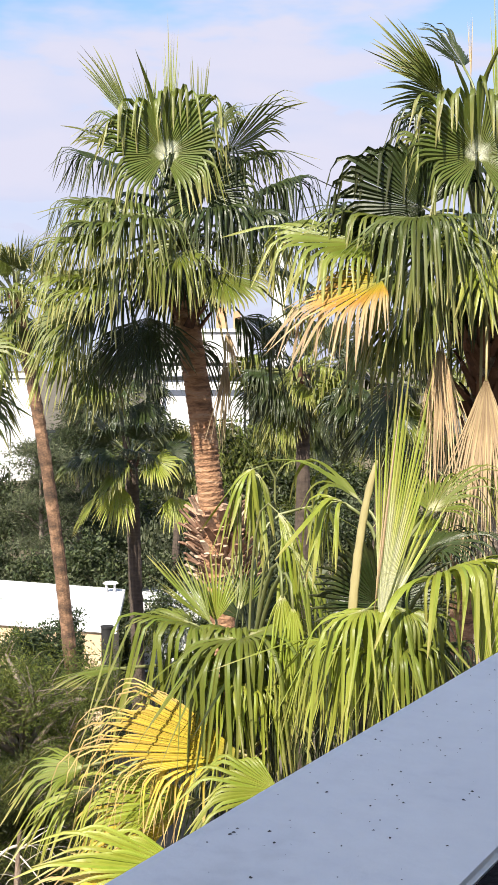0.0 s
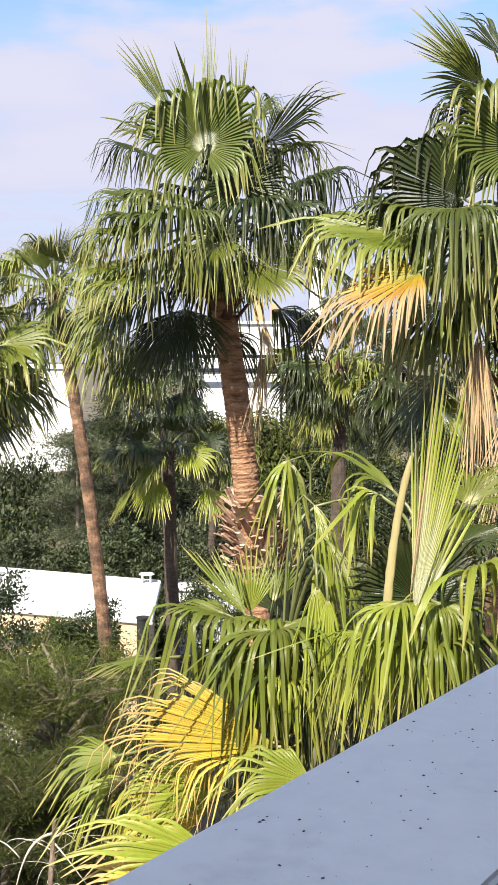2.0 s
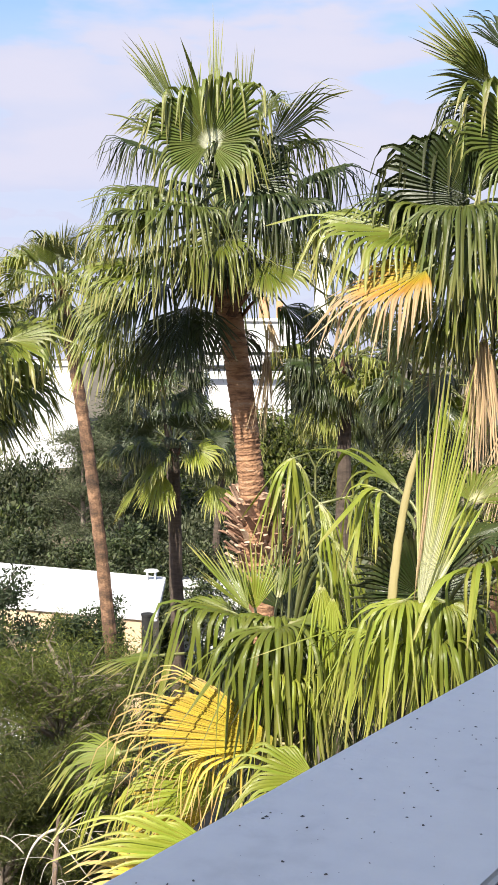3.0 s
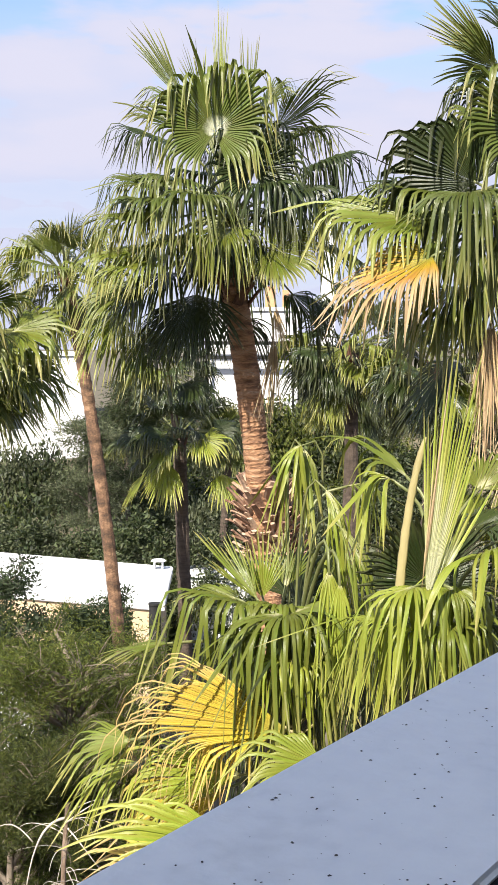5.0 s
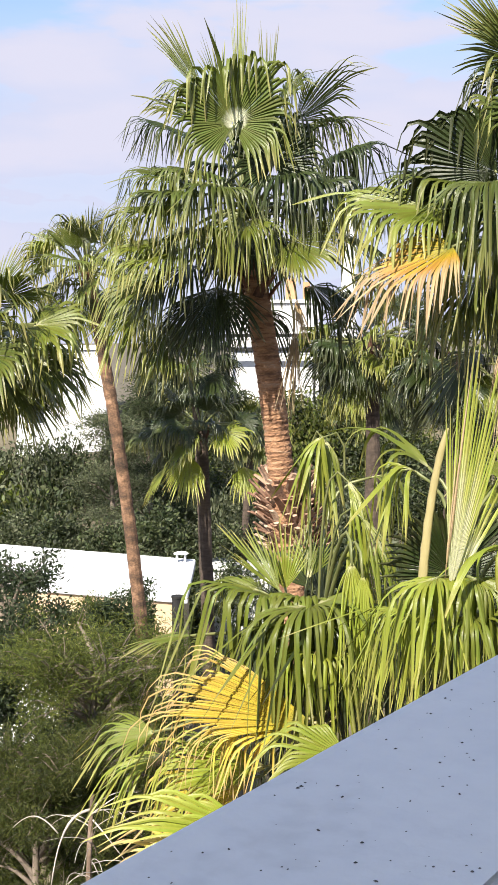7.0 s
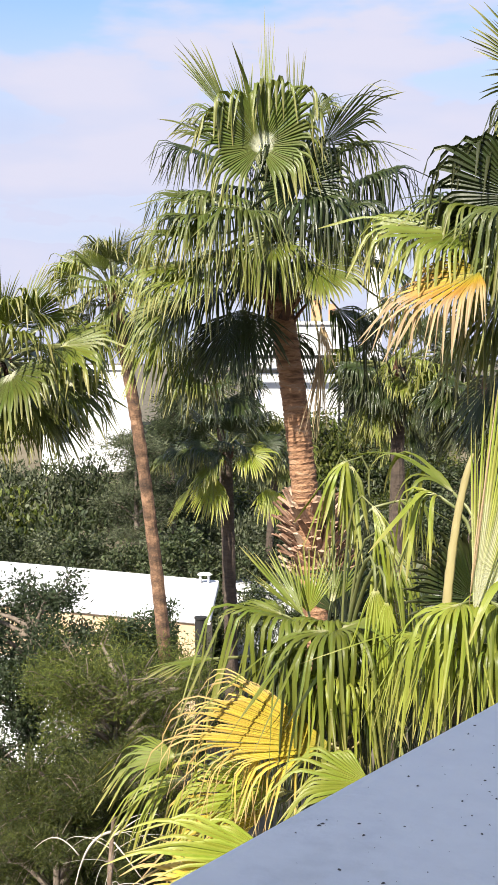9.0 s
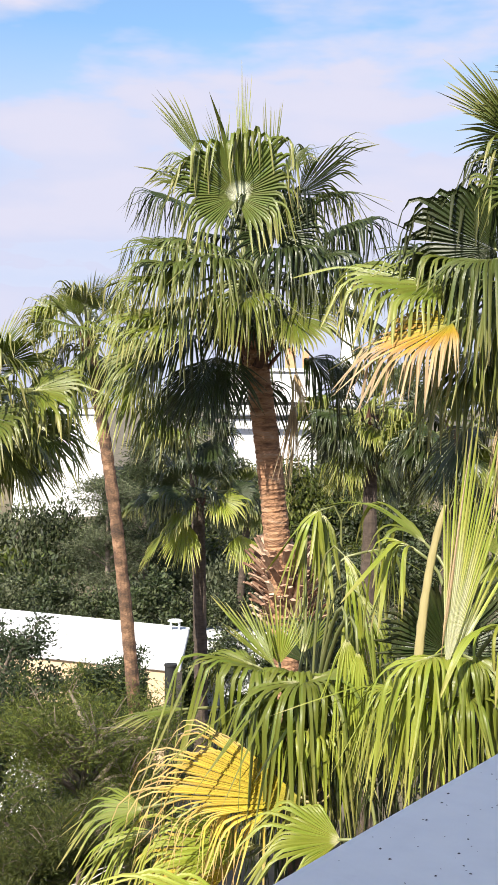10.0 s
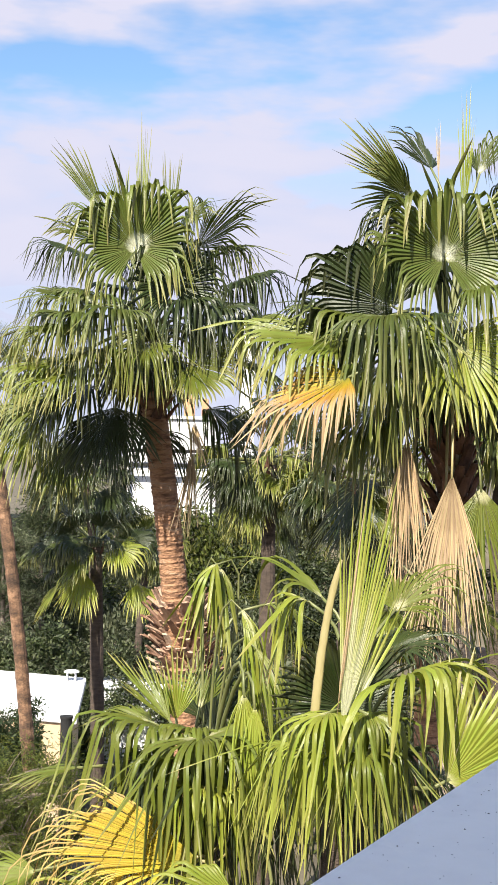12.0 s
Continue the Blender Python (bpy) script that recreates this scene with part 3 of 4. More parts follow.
# big white house at the foot of the slope
manor = thing("white_house", (-13.38, 66.00, 3.94), "tall white rendered house behind the pines", "house")
manor.matrix_basis = Matrix.Translation((-16.4, 66, 0)) @ pose(0, 0, 0, 0, 0, 9)
box_part("wall", (0, 0, 0, 4.9, 8, 10.9), M_WHITE, manor)
box_part("roof_edge", (-0.1, -0.1, 10.903, 5.0, 8.1, 11.15), M_WHITE, manor)
box_part("wing", (-6, 1.0, 0, -0.003, 8, 4.2), M_WHITE, manor)
window_in(manor, 0.5, 1.6, 6.9, 8.3, -0.02)

# far town and hazy shore
rnd = random.Random(5)
for k in range(16):
    y = 150 + rnd.uniform(0, 90)
    x = -y * rnd.uniform(0.215, 0.33)
    w, hgt = rnd.uniform(5, 10), rnd.uniform(3.5, 8.0)
    t = thing("far_house", (x, y, 0), "pale far-off town house", "house", "far town")
    box_part("wall", (-w / 2, 0, 0, w / 2, 7, hgt), M_WHITE if k % 3 else M_BEIGE, t, "", 0.0)
    box_part("roof", (-w / 2 - 0.3, -0.3, hgt + 0.003, w / 2 + 0.3, 7.3, hgt + 0.5), M_ROOFTILE if k % 2 else M_WHITE, t, "", 0.0)
    for q in range(2):
        window_in(t, -w / 2 + 1 + q * 2.4, -w / 2 + 2.2 + q * 2.4, hgt - 2.2, hgt - 0.9, -0.02)

# white garden wall between the trees and the low house
gw = part("garden_wall", box(bmesh.new(), -17.0, 33.0, 0.0, -7.2, 33.25, 3.3, 0.02), M_WHITE)
tagged(gw, "white garden wall seen through the trees", "wall", kind="structure")


# ---- palm with the ringed trunk, middle distance ----
palm_a = thing("palm_tree", (-0.25, 12.60, 9.41), "tall fan palm with brown ringed trunk and full green crown", "palm tree", "palms")
palm_a.matrix_basis = Matrix.Translation((palm_a.matrix_basis.translation.x + 0.3, palm_a.matrix_basis.translation.y, 0))
HA = Vector((-0.66, 12.20, 12.66))
fa = palm_a.matrix_basis.translation.copy()
trunk_of(palm_a, (fa, (-0.06, 12.60, 8.00), (-0.36, 12.50, 10.40), (-0.67, 12.20, 12.33)), 0.16, 0.12, M_TRUNK, 0.035, 420, 3, "", 28)
boots(palm_a, (-0.22, 12.60, 9.20), (-0.33, 12.55, 10.02), 0.15, 150, BOOT_TAN, 4, 12)
boots(palm_a, (-0.24, 12.60, 9.30), (-0.32, 12.55, 9.90), 0.19, 110, BOOT_TAN, 6, 28)
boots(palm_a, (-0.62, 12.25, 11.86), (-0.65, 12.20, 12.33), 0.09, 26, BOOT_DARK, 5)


def A(u_hub, az, el, size, mat=M_GREEN, **k):
    return fan_leaf(palm_a, HA, u_hub, az, el, size, mat, **k)


A((-0.76, 11.30, 13.41), -90, 80, 0.98, M_GREEN, spread=155, n=66, split=0.5, limp=0.5, cup=0.45, fall=0.42, vary=False, arch=0.8)
A((-0.42, 11.50, 13.09), -80, 76, 0.8, M_DARK_SHADE, spread=150, n=60, split=0.5, limp=0.5, cup=0.5, fall=0.4, vary=False)
A((-0.76, 12.20, 13.60), 90, 87, 1.22, M_LIME, spread=6, n=12, split=0.5, droop=0.0, cup=0.0, vary=False)
A((-0.50, 12.30, 13.48), 60, 87, 1.16, M_GREEN, spread=8, n=14, split=0.6, droop=0.0, cup=0.0, vary=False)
A((-0.95, 12.40, 13.83), 130, 72, 0.72, M_GREEN, spread=26, n=16, split=0.45, droop=0.05, limp=0.7)
A((-1.10, 12.30, 13.84), 172, 58, 0.95, M_GREEN, spread=15, n=16, split=0.6, droop=0.12, limp=0.7, twist=70, vary=False)
A((-1.15, 12.40, 13.83), 170, 40, 0.6, M_GREEN, spread=60, n=28, split=0.5, droop=0.7, limp=0.5, twist=-12)
A((-1.20, 12.50, 13.65), 178, 26, 0.68, M_GREEN, spread=70, n=34, droop=0.6, limp=0.6, twist=-18)
A((-0.34, 12.50, 13.84), 30, 64, 0.71, M_GREEN, spread=80, n=36, split=0.48, thin=0.85, droop=0.95, limp=0.43)
A((-0.21, 11.70, 13.49), 2, 44, 0.86, M_GREEN, spread=60, n=38, split=0.55, droop=0.5, limp=0.62, twist=-24)
A((-0.09, 12.20, 13.54), 10, 10, 0.82, M_GREEN, spread=85, n=40, split=0.48, thin=0.85, droop=0.95, limp=0.43, twist=6)
A((-1.17, 12.00, 13.37), 183, 22, 0.93, M_DARK_SHADE, spread=75, n=44, split=0.48, thin=0.85, droop=0.9, limp=0.50, twist=-9)
A((-1.18, 11.80, 12.96), 184, 12, 0.97, M_GREEN, spread=80, n=46, split=0.48, thin=0.85, droop=0.95, limp=0.52, twist=-10.5)
A((-1.04, 11.50, 12.94), -130, 10, 0.97, M_GREEN, spread=95, n=50, split=0.48, thin=0.85, droop=1.0, limp=0.36)
A((-1.18, 11.60, 12.67), 190, 6, 1.05, M_MID, spread=80, n=46, split=0.48, thin=0.85, droop=0.95, limp=0.53, twist=-12)
A((-1.18, 11.30, 12.77), -150, 4, 0.97, M_GREEN, spread=95, n=50, split=0.48, thin=0.85, droop=1.0, limp=0.36)
A((-1.25, 11.50, 12.30), 190, -14, 0.91, M_MID, spread=80, n=46, split=0.48, thin=0.85, droop=0.95, limp=0.52, twist=-12)
A((-0.89, 11.20, 12.83), -100, -5, 0.91, M_GREEN, spread=85, n=46, split=0.48, thin=0.85, droop=1.0, limp=0.30)
A((-0.66, 11.20, 12.53), -85, -22, 0.82, M_MID, spread=80, n=44, split=0.48, thin=0.85, droop=1.0, limp=0.34)
A((-1.09, 11.40, 12.47), -125, -15, 0.85, M_GREEN, spread=90, n=46, split=0.48, thin=0.85, droop=1.0, limp=0.34)
A((0.08, 12.00, 13.13), 2, 22, 0.97, M_DARK_SHADE, spread=100, n=50, split=0.48, thin=0.85, droop=1.0, limp=0.43, twist=9)
A((-0.08, 11.50, 12.91), -40, 0, 0.97, M_DARK_SHADE, spread=100, n=50, split=0.48, thin=0.85, droop=1.0, limp=0.30)
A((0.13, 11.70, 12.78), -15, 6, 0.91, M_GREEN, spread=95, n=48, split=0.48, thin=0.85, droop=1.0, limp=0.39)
A((-0.31, 11.40, 12.93), -60, 0, 0.89, M_DARK_SHADE, spread=90, n=46, split=0.48, thin=0.85, droop=1.0, limp=0.26)
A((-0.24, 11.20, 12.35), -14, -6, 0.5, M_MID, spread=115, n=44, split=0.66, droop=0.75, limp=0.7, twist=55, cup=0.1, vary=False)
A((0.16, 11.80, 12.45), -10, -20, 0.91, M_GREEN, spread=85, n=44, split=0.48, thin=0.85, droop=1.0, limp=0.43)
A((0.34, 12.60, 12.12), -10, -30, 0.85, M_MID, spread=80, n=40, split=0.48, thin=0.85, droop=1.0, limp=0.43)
A((-0.98, 12.00, 11.98), -95, -74, 0.8, M_DARK_SHADE, spread=72, n=56, split=0.6, droop=0.6, limp=0.5, vary=False)
A((-1.14, 12.20, 11.91), -110, -70, 0.75, M_DARK_SHADE, spread=70, n=50, split=0.55, droop=0.6, limp=0.5)
A((-1.27, 11.90, 12.19), -130, -30, 0.85, M_DARK_SHADE, spread=80, n=46, droop=0.95, limp=0.4)
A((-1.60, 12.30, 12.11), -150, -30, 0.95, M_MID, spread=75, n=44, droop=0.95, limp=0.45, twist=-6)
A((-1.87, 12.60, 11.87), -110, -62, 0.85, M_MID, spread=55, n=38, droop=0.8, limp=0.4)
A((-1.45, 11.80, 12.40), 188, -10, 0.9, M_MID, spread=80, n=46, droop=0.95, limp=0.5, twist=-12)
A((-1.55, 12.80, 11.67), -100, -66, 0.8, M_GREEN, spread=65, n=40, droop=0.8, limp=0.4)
A((-0.62, 12.90, 11.79), 60, -55, 0.8, M_DARK_SHADE, spread=80, n=40, split=0.48, thin=0.85, droop=0.9, limp=0.34)
A((-0.06, 12.90, 12.02), 20, -40, 0.91, M_DARK_SHADE, spread=85, n=42, split=0.48, thin=0.85, droop=1.0, limp=0.34)
A((-0.53, 13.00, 13.53), 85, 35, 0.97, M_DARK_SHADE, spread=100, n=44, split=0.48, thin=0.85, droop=1.0, limp=0.43)
A((-0.95, 13.10, 13.26), 110, 15, 0.97, M_DARK_SHADE, spread=100, n=44, split=0.48, thin=0.85, droop=1.0, limp=0.34)
A((-0.36, 13.10, 12.91), 70, 5, 0.97, M_DARK_SHADE, spread=100, n=44, split=0.48, thin=0.85, droop=1.0, limp=0.34)
A((-1.19, 13.10, 12.62), 130, -10, 0.97, M_DARK_SHADE, spread=100, n=44, split=0.48, thin=0.85, droop=1.0, limp=0.34)
A((-0.77, 13.10, 12.32), 90, -30, 0.91, M_DARK_SHADE, spread=95, n=40, split=0.48, thin=0.85, droop=1.0, limp=0.34)
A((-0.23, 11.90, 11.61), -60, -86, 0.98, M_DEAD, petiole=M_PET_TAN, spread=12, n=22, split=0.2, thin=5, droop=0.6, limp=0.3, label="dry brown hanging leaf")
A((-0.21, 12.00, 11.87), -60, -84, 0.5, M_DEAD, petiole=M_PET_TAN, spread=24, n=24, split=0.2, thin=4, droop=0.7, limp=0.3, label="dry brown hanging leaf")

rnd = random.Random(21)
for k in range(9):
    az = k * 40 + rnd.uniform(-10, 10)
    A(HA + direction(az, -15) * 0.3 - Vector((0, 0, 0.1)), az, -60, 0.5, M_DARK_SHADE, spread=65, n=26, droop=0.8, limp=0.4)

# ---- the palm with a dry skirt ----
fr = Vector((2.07, 9.90, 8.52))
palm_r = thing("palm_tree", (fr.x, fr.y, 0), "tall fan palm with dense crown and dry tan skirt", "palm tree", "palms")
fr = palm_r.matrix_basis.translation.copy()
HR = Vector((1.80, 9.70, 12.38))
trunk_of(palm_r, (fr, (2.05, 9.90, 7.57), (1.92, 9.80, 10.38), (1.83, 9.70, 12.07)), 0.17, 0.115, M_TRUNK_GREY, 0.04, 300, 13, "", 20)
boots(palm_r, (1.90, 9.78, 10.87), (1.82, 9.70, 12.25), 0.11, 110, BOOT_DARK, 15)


def R(u_hub, az, el, size, mat=M_GREEN, **k):
    return fan_leaf(palm_r, HR, u_hub, az, el, size, mat, **k)


R((1.63, 8.90, 13.00), -90, 78, 0.88, M_GREEN, spread=155, n=66, split=0.5, limp=0.5, cup=0.45, fall=0.42, vary=False, arch=0.8)
R((1.94, 9.80, 13.40), 60, 88, 1.06, M_LIME, spread=6, n=12, split=0.5, droop=0.0, cup=0.0, vary=False)
R((1.77, 10.00, 13.75), 120, 88, 0.62, M_DEAD, spread=4, n=5, split=0.5, droop=0.0, vary=False)
R((1.71, 10.00, 13.89), 150, 60, 0.5, M_DARK_SHADE, spread=70, n=26, split=0.6, droop=0.4, limp=0.7)
R((2.08, 9.90, 13.83), 20, 72, 0.74, M_GREEN, spread=60, n=36, split=0.48, thin=0.85, droop=0.95, limp=0.43)
R((2.25, 9.80, 13.72), 5, 50, 0.85, M_GREEN, spread=85, n=40, split=0.48, thin=0.85, droop=0.95, limp=0.43)
R((1.51, 9.50, 13.54), 172, 46, 0.82, M_GREEN, spread=20, n=16, split=0.6, droop=0.1, limp=0.7, twist=60, vary=False)
R((1.47, 9.50, 13.55), 174, 20, 0.5, M_GREEN, spread=70, n=24, split=0.5, droop=0.3, limp=0.6, twist=50)
R((1.43, 9.20, 13.04), 172, 36, 0.52, M_GREEN, spread=95, n=40, split=0.65, droop=0.85, limp=0.62, twist=-18)
R((1.52, 9.60, 13.35), 165, 22, 0.71, M_DARK_SHADE, spread=90, n=40, split=0.48, thin=0.85, droop=0.95, limp=0.43)
R((1.26, 8.90, 12.63), 178, 34, 0.93, M_DARK_SHADE, spread=118, n=56, split=0.62, thin=0.85, droop=1.0, limp=0.53, twist=75, cup=0.3, vary=False)
R((1.21, 8.70, 12.54), -120, -8, 0.97, M_GREEN, spread=90, n=46, split=0.48, thin=0.85, droop=1.0, limp=0.24)
R((1.36, 8.90, 12.40), -95, -8, 0.97, M_GREEN, spread=90, n=46, split=0.48, thin=0.85, droop=1.0, limp=0.26)
R((1.07, 9.20, 12.59), -170, 8, 0.91, M_GREEN, spread=85, n=44, split=0.48, thin=0.85, droop=1.0, limp=0.43)
R((0.88, 9.00, 12.39), 182, 4, 1.05, M_MID, spread=80, n=46, split=0.6, thin=0.85, droop=0.95, limp=0.53, twist=-11.4)
R((0.99, 10.10, 12.69), 178, 14, 0.71, M_DARK_SHADE, spread=100, n=42, split=0.48, thin=0.85, droop=1.0, limp=0.43)
R((0.97, 9.00, 12.20), -160, -12, 0.91, M_GREEN, spread=85, n=44, split=0.48, thin=0.85, droop=1.0, limp=0.34)
R((1.20, 8.90, 12.20), -120, -20, 0.97, M_GREEN, spread=85, n=44, split=0.48, thin=0.85, droop=1.0, limp=0.26)
R((0.91, 8.50, 12.09), 186, -20, 0.9, M_ORANGE, vary=False, spread=80, n=44, split=0.5, droop=0.95, limp=0.5, cup=0.2, twist=-22, label="yellow and tan withering leaf")
R((1.16, 9.20, 11.92), -140, -38, 0.85, M_GREEN, spread=80, n=42, split=0.48, thin=0.85, droop=1.0, limp=0.34)
R((1.73, 8.80, 12.35), -80, -58, 0.72, M_LIME, spread=135, n=46, split=0.45, droop=0.75, limp=0.5, cup=0.3, vary=False)
R((1.91, 9.00, 12.75), -40, 12, 0.97, M_GREEN, spread=95, n=48, split=0.48, thin=0.85, droop=1.0, limp=0.34)
R((1.54, 9.00, 12.58), -110, 0, 0.8, M_DARK_SHADE, spread=80, n=42, split=0.48, thin=0.85, droop=1.0, limp=0.26)
R((2.18, 9.30, 13.01), -10, 25, 0.97, M_GREEN, spread=95, n=46, split=0.48, thin=0.85, droop=1.0, limp=0.43)
R((2.19, 9.10, 12.48), -20, 0, 1.03, M_MID, spread=95, n=46, split=0.48, thin=0.85, droop=1.0, limp=0.43)
R((2.11, 9.10, 12.19), -30, -25, 1.03, M_GREEN, spread=90, n=44, split=0.48, thin=0.85, droop=1.0, limp=0.34)
R((1.25, 9.60, 11.70), -150, -25, 0.52, M_MID, spread=110, n=40, split=0.55, droop=0.8, limp=0.5)
R((1.20, 9.90, 11.36), -165, -58, 0.72, M_DARK_SHADE, spread=90, n=46, split=0.55, droop=0.5, limp=0.5, vary=False)
R((1.82, 10.30, 12.07), 120, -30, 1.03, M_DARK_SHADE, spread=100, n=42, split=0.48, thin=0.85, droop=1.0, limp=0.34)
R((2.34, 10.30, 12.08), 60, -30, 1.03, M_DARK_SHADE, spread=100, n=42, split=0.48, thin=0.85, droop=1.0, limp=0.34)
R((1.66, 10.30, 13.11), 120, 30, 1.03, M_DARK_SHADE, spread=100, n=42, split=0.48, thin=0.85, droop=1.0, limp=0.43)
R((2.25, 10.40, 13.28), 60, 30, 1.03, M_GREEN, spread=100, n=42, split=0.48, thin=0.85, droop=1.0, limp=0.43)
R((1.48, 10.30, 12.54), 140, 0, 0.97, M_DARK_SHADE, spread=100, n=42, split=0.48, thin=0.85, droop=1.0, limp=0.34)
R((1.36, 8.80, 11.69), -120, -87, 1.18, M_DEAD, petiole=M_PET_TAN, spread=17, n=40, split=0.15, thin=5, droop=0.6, limp=0.3, label="dry tan leaf of the skirt")
R((1.53, 9.50, 11.59), -150, -85, 1.0, M_DEAD, petiole=M_PET_TAN, spread=15, n=34, split=0.15, thin=5, droop=0.6, limp=0.3, label="dry tan leaf of the skirt")
R((1.67, 8.70, 11.44), -110, -78, 1.3, M_DEAD, petiole=M_PET_TAN, spread=20, n=46, split=0.15, thin=5, droop=0.6, limp=0.3, label="dry tan leaf of the skirt")
R((1.72, 9.20, 11.30), -130, -84, 1.15, M_DEAD, petiole=M_PET_TAN, spread=18, n=40, split=0.15, thin=5, droop=0.6, limp=0.3, label="dry tan leaf of the skirt")
R((1.92, 8.90, 11.34), -95, -80, 1.05, M_MID, spread=44, n=34, split=0.4, droop=0.8, limp=0.3)
R((2.23, 9.30, 11.39), -40, -74, 1.1, M_GREEN, spread=50, n=40, split=0.5, droop=0.6, limp=0.5)

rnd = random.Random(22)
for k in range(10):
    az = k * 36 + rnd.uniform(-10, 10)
    R(HR + direction(az, -15) * 0.3 - Vector((0, 0, 0.1)), az, -62, 0.6, M_DARK_SHADE, spread=65, n=28, droop=0.8, limp=0.4)

# ---- two young palms close below the terrace ----
palm_l = thing("palm_tree", (0.2, 8.3, 0), "low fan palm with long drooping leaves, one yellowed", "palm tree", "palms")
fl = Vector((-0.08, 8.20, 8.64))
palm_l.matrix_basis = Matrix.Translation((fl.x, fl.y, 0))
HL = Vector((-0.04, 8.10, 9.10))
trunk_of(palm_l, ((fl.x, fl.y, 0), (fl.x, fl.y, 2.5), (fl.x, fl.y, 5.5), HL), 0.2, 0.16, M_TRUNK_DARK, 0.05, 100, 23)


def L(u_hub, az, el, size, mat=M_GREEN, **k):
    return fan_leaf(palm_l, HL, u_hub, az, el, size, mat, **k)


L((-0.24, 7.60, 9.91), 150, 48, 0.55, M_MID, spread=38, n=15, split=0.45, droop=0.05, limp=0.8)
L((-0.21, 7.80, 9.88), 100, 72, 0.46, M_LIME, spread=42, n=16, split=0.4, droop=0.04, limp=0.8)
L((-0.07, 8.10, 9.89), 60, 64, 0.48, M_MID, spread=50, n=18, split=0.4, droop=0.1, limp=0.8)
L((-0.01, 8.40, 9.75), 80, 60, 0.62, M_DARK_SHADE, spread=75, n=24, split=0.4, droop=0.5, limp=0.5)
L((0.14, 8.50, 9.81), 30, 50, 0.62, M_MID, spread=75, n=24, split=0.4, droop=0.6, limp=0.5)
L((-0.27, 7.75, 9.84), -110, 14, 1.3, M_MID, spread=70, n=32, split=0.34, droop=1.0, arch=0.35, limp=0.30, kink=0.15)
L((-0.08, 7.70, 9.83), -80, 12, 1.25, M_MID, spread=60, n=28, split=0.34, droop=1.0, arch=0.35, limp=0.28, kink=0.15)
L((-0.37, 7.70, 9.89), 175, 18, 0.52, M_MID, spread=80, n=35, split=0.4, droop=0.95, arch=0.4, limp=0.4)
L((-0.05, 7.30, 9.89), -80, 10, 1.15, M_MID, spread=105, n=43, split=0.32, droop=1.0, arch=0.4, limp=0.2, kink=0.3)
L((-0.15, 7.35, 9.73), -95, 24, 1.05, M_MID, spread=95, n=40, split=0.28, droop=1.0, limp=0.24, kink=0.15, arch=0.35)
L((0.06, 7.45, 9.67), -70, 24, 1.1, M_DARK_SHADE, spread=95, n=40, split=0.28, droop=1.0, limp=0.24, kink=0.15, arch=0.35)
L((-0.33, 7.55, 9.68), -140, 19, 0.8, M_DARK_SHADE, spread=80, n=35, split=0.28, droop=1.0, limp=0.24, kink=0.15, arch=0.35)
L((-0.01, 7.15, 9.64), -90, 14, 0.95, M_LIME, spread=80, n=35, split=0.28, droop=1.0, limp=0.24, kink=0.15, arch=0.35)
L((0.17, 7.65, 9.48), -60, 14, 1.0, M_DARK_SHADE, spread=80, n=35, split=0.28, droop=1.0, limp=0.24, kink=0.15, arch=0.35)
L((-0.27, 7.95, 9.32), -100, 4, 0.9, M_DARK_SHADE, spread=90, n=38, split=0.28, droop=1.0, limp=0.24, kink=0.15, arch=0.35)
L((0.29, 8.05, 9.22), -60, 4, 1.0, M_DARK_SHADE, spread=90, n=38, split=0.28, droop=1.0, limp=0.24, kink=0.15, arch=0.35)
L((-0.80, 7.70, 9.60), 185, -4, 0.5, M_MID, spread=62, n=22, split=0.45, droop=0.35, limp=0.55)
L((0.02, 8.00, 10.84), -150, -32, 0.66, M_LIME, spread=80, n=15, split=0.3, droop=1.0, arch=0.4, limp=0.04, kink=0.3, thin=1.2, wide=0.008, sag=0.02)
L((0.04, 8.05, 10.82), -60, -45, 0.62, M_MID, spread=40, n=10, split=0.3, droop=1.0, arch=0.2, limp=0.03, kink=0.25, thin=1.2, wide=0.008, sag=0.02)
L((0.18, 7.60, 10.61), -50, -45, 1.15, M_LIME, spread=34, n=14, split=0.25, droop=1.0, arch=0.3, limp=0.05, kink=0.22, thin=1.5, wide=0.008, sag=0.02)
L((0.26, 7.40, 10.41), -50, -40, 0.95, M_MID, spread=24, n=12, split=0.25, droop=1.0, arch=0.4, limp=0.05, kink=0.3, thin=1.6, wide=0.008, sag=0.02)
L((0.19, 7.00, 10.21), -90, -74, 0.86, M_LIME, spread=34, n=18, split=0.1, droop=1.0, arch=0.2, limp=0.03, kink=0.3, thin=2.6)
L((0.25, 6.95, 10.15), -85, -76, 0.8, M_LIME, spread=26, n=12, split=0.1, droop=1.0, arch=0.2, limp=0.03, kink=0.3, thin=2.6)
L((0.53, 8.40, 9.64), 10, 60, 0.6, M_DARK_SHADE, spread=110, n=40, split=0.6, droop=0.3, limp=0.6)
L((0.35, 8.60, 10.51), -20, 10, 0.75, M_MID, spread=50, n=18, split=0.35, droop=1.0, arch=0.3, limp=0.1, kink=0.3)
L((-0.03, 6.90, 9.29), 176, 16, 1.22, M_YELLOW, petiole=M_PET_TAN, spread=25, n=42, thin=0.85, arch=0.5, split=0.55, droop=1.0, limp=0.58, kink=0.26, vary=False, cup=0.1, twist=-62, label="bright yellow withering leaf")
